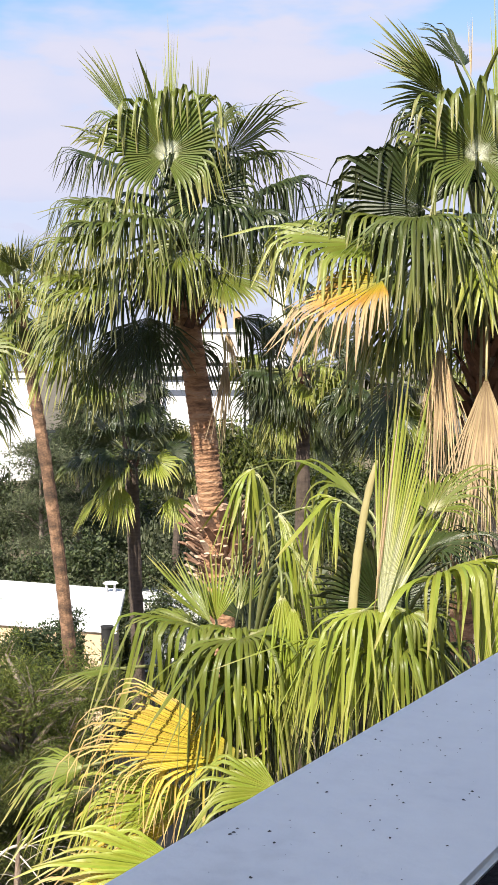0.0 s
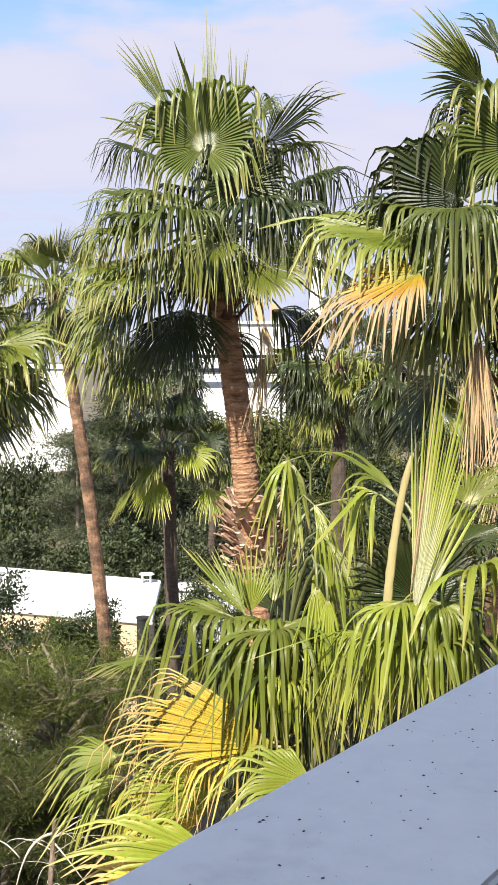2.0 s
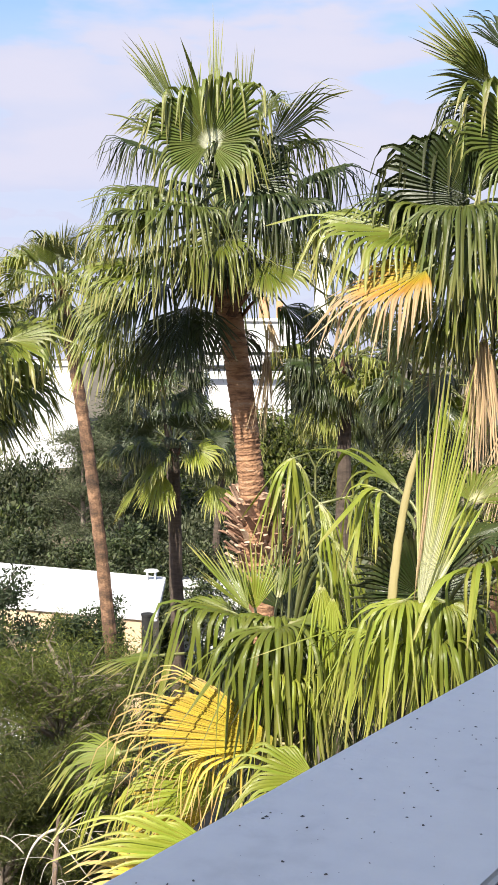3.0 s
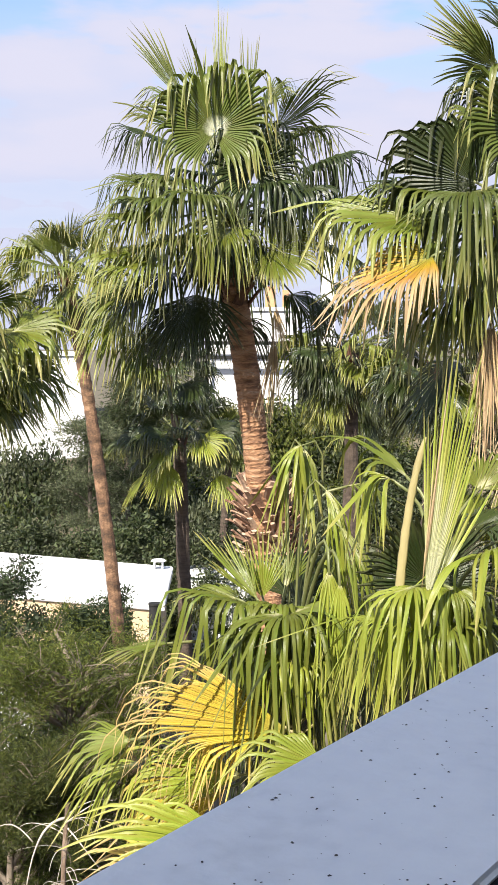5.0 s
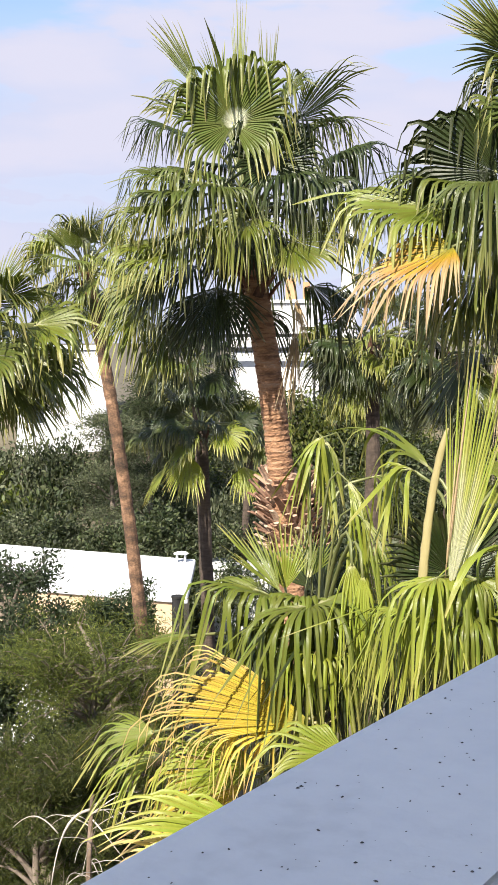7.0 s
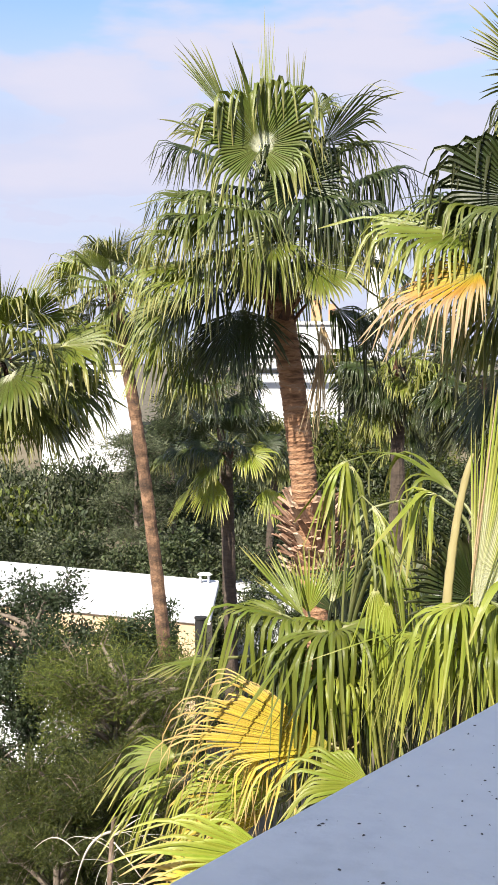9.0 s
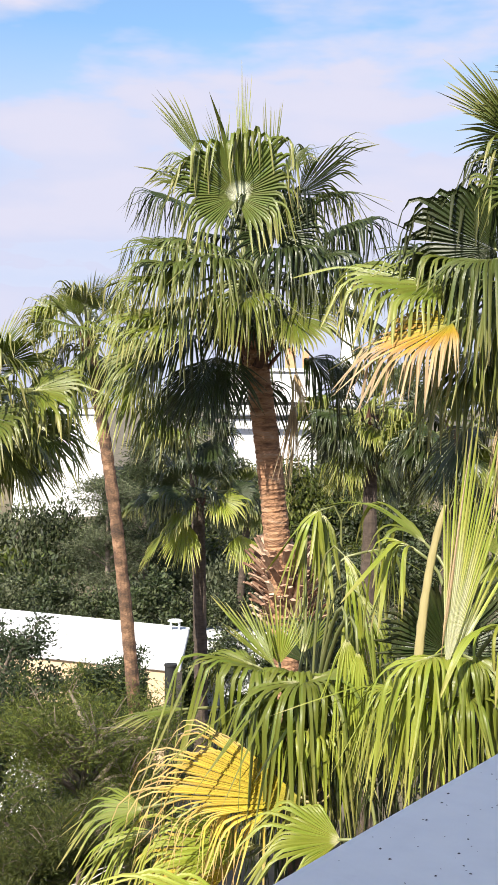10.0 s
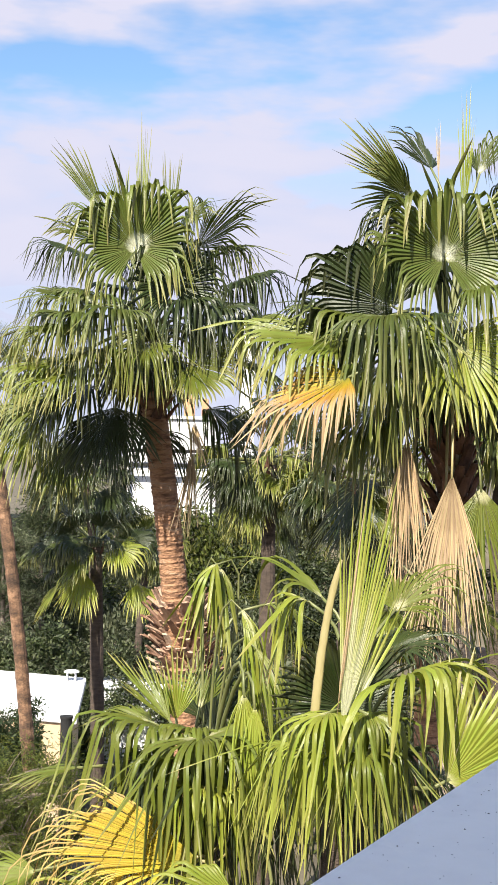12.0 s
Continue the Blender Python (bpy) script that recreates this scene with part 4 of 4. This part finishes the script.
L((-0.06, 7.00, 9.28), 184, 2, 1.05, M_YELLOW, petiole=M_PET_TAN, spread=40, n=27, thin=1.0, split=0.5, droop=1.0, arch=0.4, limp=0.34, kink=0.2, vary=False, twist=-30, label="bright yellow withering leaf")
L((-0.30, 7.10, 8.96), 184, 2, 0.98, M_LIME, spread=34, n=27, split=0.5, droop=0.95, arch=0.4, limp=0.55, twist=-50)
L((-0.41, 7.20, 8.84), 190, -2, 0.95, M_YELLOW, spread=40, n=30, split=0.45, droop=0.95, arch=0.4, limp=0.5, twist=-50)
L((-0.29, 6.50, 8.78), 182, -2, 0.95, M_LIME, spread=40, n=24, split=0.55, droop=0.45, limp=0.6, twist=-55)
L((-0.59, 6.60, 8.61), 190, -12, 0.7, M_YELLOW, spread=50, n=24, split=0.5, droop=0.5, limp=0.6, twist=-50)
L((0.16, 6.40, 9.26), 178, 10, 0.62, M_LIME, spread=52, n=22, split=0.45, droop=0.75, limp=0.5, twist=-55, vary=False)
L((-0.98, 7.20, 9.13), 184, -2, 0.62, M_MID, spread=55, n=22, split=0.4, droop=0.75, limp=0.4, twist=-20)
L((-0.97, 7.60, 8.86), 195, -15, 0.75, M_LIME, spread=60, n=22, split=0.4, droop=0.85, limp=0.35)
L((-0.60, 7.90, 8.50), 190, -25, 0.9, M_DARK_SHADE, spread=80, n=38, split=0.28, droop=1.0, limp=0.24, kink=0.15, arch=0.35)
L((-0.16, 8.25, 8.73), -120, 4, 0.9, M_DARK_SHADE, spread=90, n=40, split=0.28, droop=1.0, limp=0.24, kink=0.15, arch=0.35)

palm_m = thing("palm_tree", (0.7, 6.7, 0), "low fan palm with upright yellow-green young leaf", "palm tree", "palms")
fm = Vector((0.79, 6.80, 8.97))
palm_m.matrix_basis = Matrix.Translation((fm.x, fm.y, 0))
HM = Vector((0.74, 6.70, 9.61))
trunk_of(palm_m, ((fm.x, fm.y, 0), (fm.x, fm.y, 2.5), (fm.x, fm.y, 6), HM), 0.18, 0.14, M_TRUNK_DARK, 0.05, 100, 33)


def Mp(u_hub, az, el, size, mat=M_GREEN, **k):
    return fan_leaf(palm_m, HM, u_hub, az, el, size, mat, **k)


Mp((0.66, 6.20, 10.19), 0, 82, 1.26, M_SPEAR, twist=90, spread=10, n=18, split=0.6, droop=0.0, cup=0.0, thin=1.0, vary=False, label="upright half-opened yellow-green leaf")
Mp((0.68, 6.25, 10.20), 0, 73, 0.86, M_SPEAR, twist=90, spread=14, n=7, thin=1.3, split=0.3, droop=0.0, cup=0.0, vary=False, label="upright half-opened yellow-green leaf")
Mp((0.63, 6.18, 10.23), 0, 84, 1.14, M_DEAD, twist=90, spread=1.6, n=2, split=0.2, thin=2.2, droop=0.0, cup=0.0, vary=False, label="dry tan edge strip of the young leaf")
Mp((0.69, 6.50, 10.21), -92, 16, 1.08, M_LIME, spread=46, n=17, split=0.3, droop=1.0, arch=0.3, limp=0.30, kink=0.15, thin=1.15)
Mp((0.79, 6.50, 10.17), -70, 10, 0.98, M_MID, spread=46, n=15, split=0.3, droop=1.0, arch=0.3, limp=0.28, kink=0.15, thin=1.15)
Mp((0.59, 6.20, 10.27), -140, -10, 0.85, M_LIME, spread=75, n=19, split=0.26, droop=1.0, arch=0.4, limp=0.15, kink=0.24, thin=1.0)
Mp((0.78, 6.20, 10.27), -50, -12, 0.72, M_MID, spread=75, n=19, split=0.26, droop=1.0, arch=0.4, limp=0.12, kink=0.24, thin=1.0)
Mp((1.00, 6.40, 10.40), -60, 25, 0.75, M_LIME, spread=130, n=24, split=0.26, droop=0.95, arch=0.4, limp=0.2, kink=0.5, thin=1.2)
Mp((1.22, 6.90, 10.28), 10, 25, 0.75, M_MID, spread=85, n=27, split=0.3, droop=0.95, arch=0.4, limp=0.25, kink=0.5)
Mp((0.55, 6.90, 10.73), 190, 30, 0.66, M_LIME, spread=50, n=12, split=0.3, droop=1.0, arch=0.4, limp=0.06, kink=0.35, thin=1.2)
Mp((0.64, 7.10, 10.73), 160, 40, 0.75, M_MID, spread=40, n=9, split=0.3, droop=0.95, arch=0.4, limp=0.2, kink=0.6)
Mp((0.76, 7.00, 10.14), -90, 75, 0.52, M_DARK_SHADE, spread=115, n=46, split=0.7, droop=0.3, limp=0.75, cup=0.2)
Mp((1.12, 7.60, 10.61), 30, 40, 0.7, M_MID, spread=85, n=40, split=0.35, droop=0.95, arch=0.4, limp=0.3, kink=0.5)
Mp((1.08, 7.50, 10.39), 10, 20, 0.75, M_DARK_SHADE, spread=85, n=40, split=0.35, droop=1.0, arch=0.4, limp=0.3, kink=0.5)
Mp((1.17, 6.10, 9.96), 10, 34, 0.72, M_LIME, spread=62, n=26, split=0.55, droop=0.1, limp=0.7, twist=60, vary=False)
Mp((0.77, 6.25, 10.07), -80, 9, 0.75, M_MID, spread=90, n=35, split=0.28, droop=1.0, limp=0.24, kink=0.15, arch=0.35)
Mp((0.63, 6.35, 10.02), -110, 9, 0.8, M_LIME, spread=85, n=32, split=0.28, droop=1.0, limp=0.24, kink=0.15, arch=0.35)
Mp((0.50, 6.55, 10.00), -150, 14, 0.75, M_LIME, spread=80, n=32, split=0.28, droop=1.0, limp=0.24, kink=0.15, arch=0.35)
Mp((0.94, 6.45, 10.00), -40, 14, 0.75, M_DARK_SHADE, spread=90, n=35, split=0.28, droop=1.0, limp=0.24, kink=0.15, arch=0.35)
Mp((0.78, 6.85, 9.83), -90, 4, 0.9, M_DARK_SHADE, spread=100, n=43, split=0.28, droop=1.0, limp=0.24, kink=0.15, arch=0.35)
Mp((1.08, 6.80, 9.82), 30, -10, 0.9, M_DARK_SHADE, spread=95, n=43, split=0.28, droop=1.0, limp=0.24, kink=0.15, arch=0.35)
Mp((0.60, 6.90, 9.79), 150, -20, 0.9, M_DARK_SHADE, spread=95, n=43, split=0.28, droop=1.0, limp=0.24, kink=0.15, arch=0.35)
# the thick bare stalk of a cut leaf
st = palm_m.matrix_basis.translation
pts = bezier(Vector((0.53, 6.35, 10.12)) - st, Vector((0.55, 6.35, 10.45)) - st, Vector((0.58, 6.35, 10.75)) - st, Vector((0.66, 6.35, 11.02)) - st, 22)
tv, tf = tube_data(pts, [(0.027 - 0.0004 * k) * (1 + 0.05 * math.sin(k * 2.3)) if k < 19 else 0.017 - 0.005 * (k - 19) for k in range(22)], 8, 0.5, 0.12, 7)
piece("leaf_stalk", mesh_of("leaf_stalk", tv, tf, M_PET_TAN, smooth=True), palm_m, None, "thick bare tan leaf stalk")

# ---- farther palms ----
far_palm((-3.75, 28.00, 0.0), (-5.25, 28.00, 13.0), (-4.20, 28.00, 7.90), 0.17, 0.13, 1.15, "slim fan palm with bare orange-brown trunk", 41, M_TRUNK_SLIM, (7, 6, 7, 6, 5))
palm_c = far_palm((-2.85, 32.00, 0.0), (-3.06, 32.00, 9.10), (-2.96, 32.00, 7.39), 0.19, 0.15, 1.2, "fan palm with dark trunk and lime leaves", 42, M_TRUNK_DARK, (1, 5, 8, 4, 0), M_DARK_SHADE)
HC = Vector((-3.06, 32.00, 9.09))
fan_leaf(palm_c, HC, (-3.32, 31.30, 8.56), -110, -74, 1.35, M_LIME, spread=50, n=34, split=0.62, droop=0.5, limp=0.6, vary=False)
fan_leaf(palm_c, HC, (-3.89, 31.50, 8.21), -165, -55, 1.2, M_LIME, spread=60, n=30, split=0.55, droop=0.7, limp=0.5)
fan_leaf(palm_c, HC, (-2.41, 31.20, 9.15), -30, -30, 0.95, M_LIME, spread=105, n=36, split=0.6, droop=0.8, limp=0.6, twist=40)
fan_leaf(palm_c, HC, (-1.92, 31.60, 8.20), -60, -66, 1.1, M_LIME, spread=60, n=32, split=0.55, droop=0.6, limp=0.6)
fan_leaf(palm_c, HC, (-3.53, 31.30, 9.29), -150, -10, 1.1, M_GREEN, spread=85, n=36, droop=1.0, limp=0.45)
fan_leaf(palm_c, HC, (-4.32, 31.80, 9.03), -170, -20, 1.0, M_GREEN, spread=75, n=32, droop=1.0, limp=0.45)
far_palm((-6.32, 20.00, 0.0), (-5.62, 20.00, 11.45), (-6.11, 20.00, 9.67), 0.17, 0.13, 1.35, "fan palm with sunlit lime-green leaves", 43, M_TRUNK_DARK, (4, 7, 10, 12, 10))
far_palm((1.05, 24.00, 0.0), (1.05, 24.00, 11.40), (1.05, 24.00, 9.30), 0.17, 0.13, 0.95, "dark green fan palm with dense hanging leaves", 44, M_TRUNK_DARK, (2, 7, 10, 12, 10), M_DARK_SHADE)
far_palm((1.15, 30.00, 0.0), (1.36, 30.00, 10.54), (1.23, 30.00, 8.75), 0.17, 0.13, 1.1, "fan palm with one yellow leaf", 45, M_TRUNK_DARK, (3, 7, 10, 11, 8), M_DARK_SHADE)
far_palm((-4.35, 46.00, 0.0), (-4.75, 46.00, 10.40), (-4.35, 46.00, 7.29), 0.17, 0.13, 1.35, "shaded fan palm behind the others", 46, M_TRUNK_DARK, (2, 7, 10, 12, 9), M_DARK_SHADE)
far_palm((-3.03, 47.00, 0.0), (-2.50, 47.00, 8.06), (-2.83, 47.00, 5.03), 0.17, 0.13, 1.0, "short fan palm in front of the slope", 47, M_TRUNK_DARK, (3, 7, 9, 10, 8))
far_palm((2.00, 20.00, 0.0), (2.28, 20.00, 11.05), (2.10, 20.00, 9.21), 0.17, 0.13, 0.9, "shaded fan palm behind the skirted one", 48, M_TRUNK_DARK, (2, 5, 8, 10, 10), M_DARK_SHADE)
far_palm((2.29, 13.00, 0.0), (2.23, 13.00, 10.13), (2.33, 13.00, 9.41), 0.17, 0.14, 0.7, "fan palm trunk beside the skirted palm", 49, M_TRUNK, (0, 3, 5, 6, 4), M_DARK_SHADE)
far_palm((3.80, 17.00, 0.0), (4.02, 17.00, 12.20), (3.89, 17.00, 9.94), 0.17, 0.13, 1.0, "fan palm behind the skirted one", 50, M_TRUNK_DARK, (3, 7, 10, 12, 8))


# ---- trees, bushes ----
def tuft_cloud(centres, count, leaf, spread, seed, wide=0.35, up=0.2):
    """Many small pointed leaves gathered in clumps round the given centres."""
    r = np.random.RandomState(seed)
    c = np.asarray(centres, dtype=float)
    pick = c[r.randint(0, len(c), count)]
    p = pick + r.normal(0, 1, (count, 3)) * spread
    d = r.normal(0, 1, (count, 3)) + (p - pick) / (np.abs(spread).max() + 1e-6) * 0.8 + np.array([0, 0, up])
    d /= np.linalg.norm(d, axis=1, keepdims=True)
    s = np.cross(d, r.normal(0, 1, (count, 3)))
    s /= np.linalg.norm(s, axis=1, keepdims=True) + 1e-9
    n = np.cross(d, s)
    ln = leaf * r.uniform(0.6, 1.4, (count, 1))
    v = np.stack([p, p + d * ln * 0.5 + s * ln * wide * 0.5 + n * ln * 0.06, p + d * ln, p + d * ln * 0.5 - s * ln * wide * 0.5 + n * ln * 0.06], 1).reshape(-1, 3)
    k = np.arange(count) * 4
    f = np.stack([k, k + 1, k + 2, k + 3], 1)
    shade = r.uniform(0.1, 0.9, (count, 1))
    uv = np.repeat(np.concatenate([shade * 0, shade], 1), 4, 0)
    return v.tolist(), f.tolist(), uv


def grow(seed, height, width, limbs, lean=0.0):
    """A trunk and its limbs as tubes; returns the wood and the limb ends."""
    r = random.Random(seed)
    top = Vector((lean, 0, height * 0.8))
    wood = [(bezier((0, 0, 0), (0.1, 0.1, height * 0.3), (lean * 0.6 - 0.2, -0.1, height * 0.6), top, 14), 0.035 * height ** 0.75, 0.01)]
    ends, limb_lines = [tuple(top)], []
    for k in range(limbs):
        f = r.uniform(0.3, 0.98)
        a = k * 137.5 + r.uniform(-30, 30)
        p = Vector((lean * f * f, 0, height * 0.8 * f))
        q = p + direction(a, r.uniform(0, 45)) * (width * (1.15 - f * 0.5) * r.uniform(0.6, 1.1))
        line = bezier(p, p.lerp(q, 0.4) + Vector((0, 0, 0.25)), p.lerp(q, 0.75) + Vector((r.uniform(-.3, .3), r.uniform(-.3, .3), 0.3)), q, 8)
        limb_lines.append((line, 0.012 * height ** 0.6, 0.004))
        ends += [tuple(line[5]), tuple(line[6]), tuple(q)]
        for j in range(3):
            s = line[4 + j]
            e = s + direction(r.uniform(0, 360), r.uniform(-10, 60)) * (width * 0.35 * r.uniform(0.5, 1))
            limb_lines.append((bezier(s, s.lerp(e, 0.3), s.lerp(e, 0.7) + Vector((0, 0, 0.1)), e, 5), 0.010, 0.003))
            ends.append(tuple(e))
    return wood, limb_lines, ends


def tree_of(name, at, label, category, height, width, limbs, leaf, count, spread, mat, bark, seed, wide=0.35, lean=0.0, low=0.0, group=""):
    t = thing(name, at, label, category, group)
    wood, lines, ends = grow(seed, height, width, limbs, lean)
    for pts, r0, r1 in wood:
        n = len(pts)
        v, f = tube_data(pts, [r0 + (r1 - r0) * k / (n - 1) for k in range(n)], 10, 1, 0.25, seed)
        piece("trunk", mesh_of("trunk", v, f, bark, smooth=True), t)
    for pts, r0, r1 in lines:
        n = len(pts)
        v, f = tube_data(pts, [r0 + (r1 - r0) * k / (n - 1) for k in range(n)], 5)
        piece("limb", mesh_of("limb", v, f, bark, smooth=True), t)
    cs = [e for e in ends if e[2] > low]
    v, f, uv = tuft_cloud(cs, count, leaf, spread, seed, wide)
    piece("crown", mesh_of("crown", v, f, mat, uv), t)
    return t


tree_of("conifer", (-2.85, 15.50, 0.0), "dense green conifer with pale dry twigs inside", "tree", 9.3, 1.7, 120, 0.066, 140000, (0.085, 0.085, 0.07), M_PINE, M_WOOD, 61, 0.14)
tree_of("conifer", (-3.32, 14.20, 0.0), "dense green conifer with pale dry twigs inside", "tree", 7.9, 1.3, 100, 0.066, 120000, (0.085, 0.085, 0.07), M_PINE, M_WOOD, 62, 0.14)
tree_of("conifer", (-4.47, 15.50, 0.0), "dense green conifer with pale dry twigs inside", "tree", 6.6, 1.4, 80, 0.066, 80000, (0.085, 0.085, 0.07), M_PINE, M_WOOD, 67, 0.14)
tree_of("tree", (-4.49, 17.50, 0.0), "open small-leaved tree over the pale paving", "tree", 9.7, 2.0, 60, 0.06, 76000, (0.10, 0.10, 0.09), M_OLIVE, M_WOOD, 63, 0.5)
tree_of("tree", (-5.05, 30.50, 0.0), "small-leaved tree beside the palm trunk", "tree", 5.4, 1.4, 36, 0.09, 52000, (0.11, 0.11, 0.10), M_OLIVE, M_WOOD, 64, 0.5)
dead = thing("dead_tree", (-2.20, 11.50, 0.0), "leafless tree with pale crooked branches", "tree")
r = random.Random(3)
v, f = tube_data(bezier((0, 0, 0), (0.12, 0, 2.8), (-0.16, 0, 5.2), (0.02, 0, 7.1), 60), [(0.085 - 0.0011 * k) * (1 + 0.16 * math.sin(k * 1.3)) for k in range(60)], 10, 0.8, 0.3, 3)
piece("trunk", mesh_of("trunk", v, f, M_BARK_OLD), dead)
BOUGHS = [((0.0, 0, 6.95), (-0.16, -0.1, 6.96), (-0.30, -0.1, 6.80), (-0.38, -0.1, 6.20), 0.024), ((0.0, 0, 6.9), (0.12, -0.1, 7.02), (0.22, -0.1, 7.10), (0.34, -0.1, 7.16), 0.014),
         ((0.02, 0, 6.85), (0.12, -0.1, 6.80), (0.22, -0.1, 6.66), (0.34, -0.1, 6.50), 0.014), ((-0.30, -0.1, 6.75), (-0.46, -0.1, 6.95), (-0.56, -0.1, 6.98), (-0.74, -0.1, 6.80), 0.012)]
for k in range(16):
    a, zz = r.uniform(150, 390), r.uniform(6.2, 7.0)
    o = direction(a, r.uniform(0, 40)) * r.uniform(0.2, 0.5)
    BOUGHS.append(((0.0, 0, zz), (o.x * 0.4, o.y * 0.4, zz + 0.1), (o.x, o.y, zz + o.z), (o.x * 1.4 + r.uniform(-0.1, 0.1), o.y * 1.4, zz + o.z - r.uniform(0.0, 0.25)), r.uniform(0.004, 0.009)))
for p0, p1, p2, p3, thick in BOUGHS:
    v, f = tube_data(bezier(p0, p1, p2, p3, 12), [0.65 * thick * (1 - 0.06 * j) for j in range(12)], 6, 1, 0.25, 5)
    piece("branch", mesh_of("branch", v, f, M_TWIG_PALE, smooth=True), dead)

# bushes on the slope: a few shared shapes, many bushes
def bush_mesh(seed, count, mat, leaf, tall=0.9):
    r = np.random.RandomState(seed)
    a, e = r.uniform(0, 2 * np.pi, 60), np.arcsin(r.uniform(-0.1, 1, 60))
    rad = r.uniform(0.7, 1.05, 60)
    c = np.stack([np.cos(a) * np.cos(e) * rad, np.sin(a) * np.cos(e) * rad, np.sin(e) * rad * tall], 1)
    v, f, uv = tuft_cloud(c, count, leaf, (0.16, 0.16, 0.12), seed, 0.5)
    return mesh_of("crown", v, f, mat, uv)


BUSHES = [bush_mesh(71, 3800, M_BUSH, 0.10), bush_mesh(72, 3800, M_BUSH_GREY, 0.10), bush_mesh(73, 3800, M_BUSH, 0.085), bush_mesh(74, 3800, M_PINE, 0.09)]
TALL = [bush_mesh(75, 11000, M_BUSH, 0.10, 3.0), bush_mesh(76, 11000, M_BUSH_GREY, 0.10, 3.2)]
r = random.Random(9)
stem_v, stem_f = tube_data([(0, 0, -0.6), (0.03, 0, 0.1), (0, 0.04, 0.7)], [0.09, 0.06, 0.03], 6)
STEM = mesh_of("stem", stem_v, stem_f, M_WOOD)
for k in range(150):
    row = k % 6
    y = 51 + row * 5 + r.uniform(-1.5, 1.5)
    x = r.uniform(-0.30, 0.16) * y
    s = r.uniform(1.0, 2.2)
    if -0.285 < x / y < -0.150:      # open ground before the white house
        continue
    b = thing("bush", (x, y, land(x, y) - 0.1), "dense evergreen bush on the slope", "bush", "slope bushes")
    m = pose(0, 0, 0, 0, 0, r.uniform(0, 360)) @ Matrix.Diagonal((s * 1.15, s * 1.15, s * r.uniform(0.8, 1.2), 1))
    piece("crown", BUSHES[r.choice((0, 0, 1, 1, 2, 3))], b, m)
    piece("stem", STEM, b, m)
for x, y, s in ((-15.4, 56, 2.8), (-12.6, 55, 2.5), (-17.4, 57, 3.0), (-10.4, 53, 1.8), (-14.0, 52, 2.2), (-9.4, 62, 2.0), (-17.0, 62, 1.9), (-15.2, 62, 1.9), (-13.0, 62.5, 1.8), (-11.2, 61, 1.6), (-4.4, 56, 2.0), (-5.8, 58, 2.0), (-3.0, 57, 2.0), (-6.9, 60, 1.8), (-1.6, 58, 2.0), (0.2, 57, 2.0), (1.5, 40, 2.0), (4.2, 38, 2.3), (3.0, 44, 2.6), (6.5, 36, 2.4), (5.6, 30, 2.2), (7.2, 26, 2.2), (-5.4, 66, 2.3), (-3.4, 65, 2.2), (-1.2, 66, 2.3), (0.8, 65, 2.4), (2.6, 66, 2.4), (-7.5, 66, 2.2)):
    b = thing("bush", (x, y, land(x, y) - 0.1), "large evergreen bush among the palms", "bush", "slope bushes")
    m = pose(0, 0, 0, 0, 0, r.uniform(0, 360)) @ Matrix.Diagonal((s, s, s * 1.6, 1))
    piece("crown", BUSHES[r.choice((0, 1, 3))], b, m)
    piece("stem", STEM, b, m)
for k in range(14):
    x, y = -15.5 + k * 1.15 + r.uniform(-0.3, 0.3), 46.6 + 0.8 * (k % 2) + max(0.0, (-4 - (-15.5 + k * 1.15)) * 0.34)
    s = r.uniform(1.3, 1.7)
    b = thing("bush", (x, y, land(x, y) - 0.1), "tall evergreen hedge bush behind the low house", "bush", "slope bushes")
    m = pose(0, 0, 0, 0, 0, r.uniform(0, 360)) @ Matrix.Diagonal((s, s, s * r.uniform(0.85, 1.15), 1))
    piece("crown", TALL[k % 2], b, m)
    piece("stem", STEM, b, m)
tree_of("pine_tree", (-8.75, 52.00, 0.0), "spreading pine before the white house", "tree", 10.2, 1.75, 30, 0.2, 15000, (0.34, 0.34, 0.09), M_BUSH_GREY, M_WOOD, 65, 0.16, low=2)
tree_of("pine_tree", (-7.75, 56.00, 0.0), "spreading pine before the white house", "tree", 12.2, 1.9, 40, 0.2, 30000, (0.36, 0.36, 0.12), M_BUSH, M_WOOD, 66, 0.16, low=2)

# trunk wrapped in reddish creeper, beside the skirted palm
creep = thing("creeper_trunk", (2.97, 14.00, 0.0), "bare trunk wrapped in reddish dry creeper", "tree")
v, f = tube_data(bezier((0, 0, 0), (0, 0, 3), (0.05, 0, 6), (0.05, 0, 9.4), 40), [0.10] * 40, 10, 1, 0.2, 8)
piece("trunk", mesh_of("trunk", v, f, M_WOOD), creep)
M_CREEPER = foliage("creeper_leaves", (0.12, 0.05, 0.03), (0.26, 0.11, 0.06), (0.30, 0.20, 0.10))
rr = np.random.RandomState(4)
aa, zz = rr.uniform(0, 6.28, 160), rr.uniform(3.5, 9.2, 160)
v, f, uv = tuft_cloud(np.stack([np.cos(aa) * 0.11, np.sin(aa) * 0.11, zz], 1), 2600, 0.06, (0.03, 0.03, 0.05), 8, 0.7, -0.3)
piece("creeper", mesh_of("creeper", v, f, M_CREEPER, uv), creep)
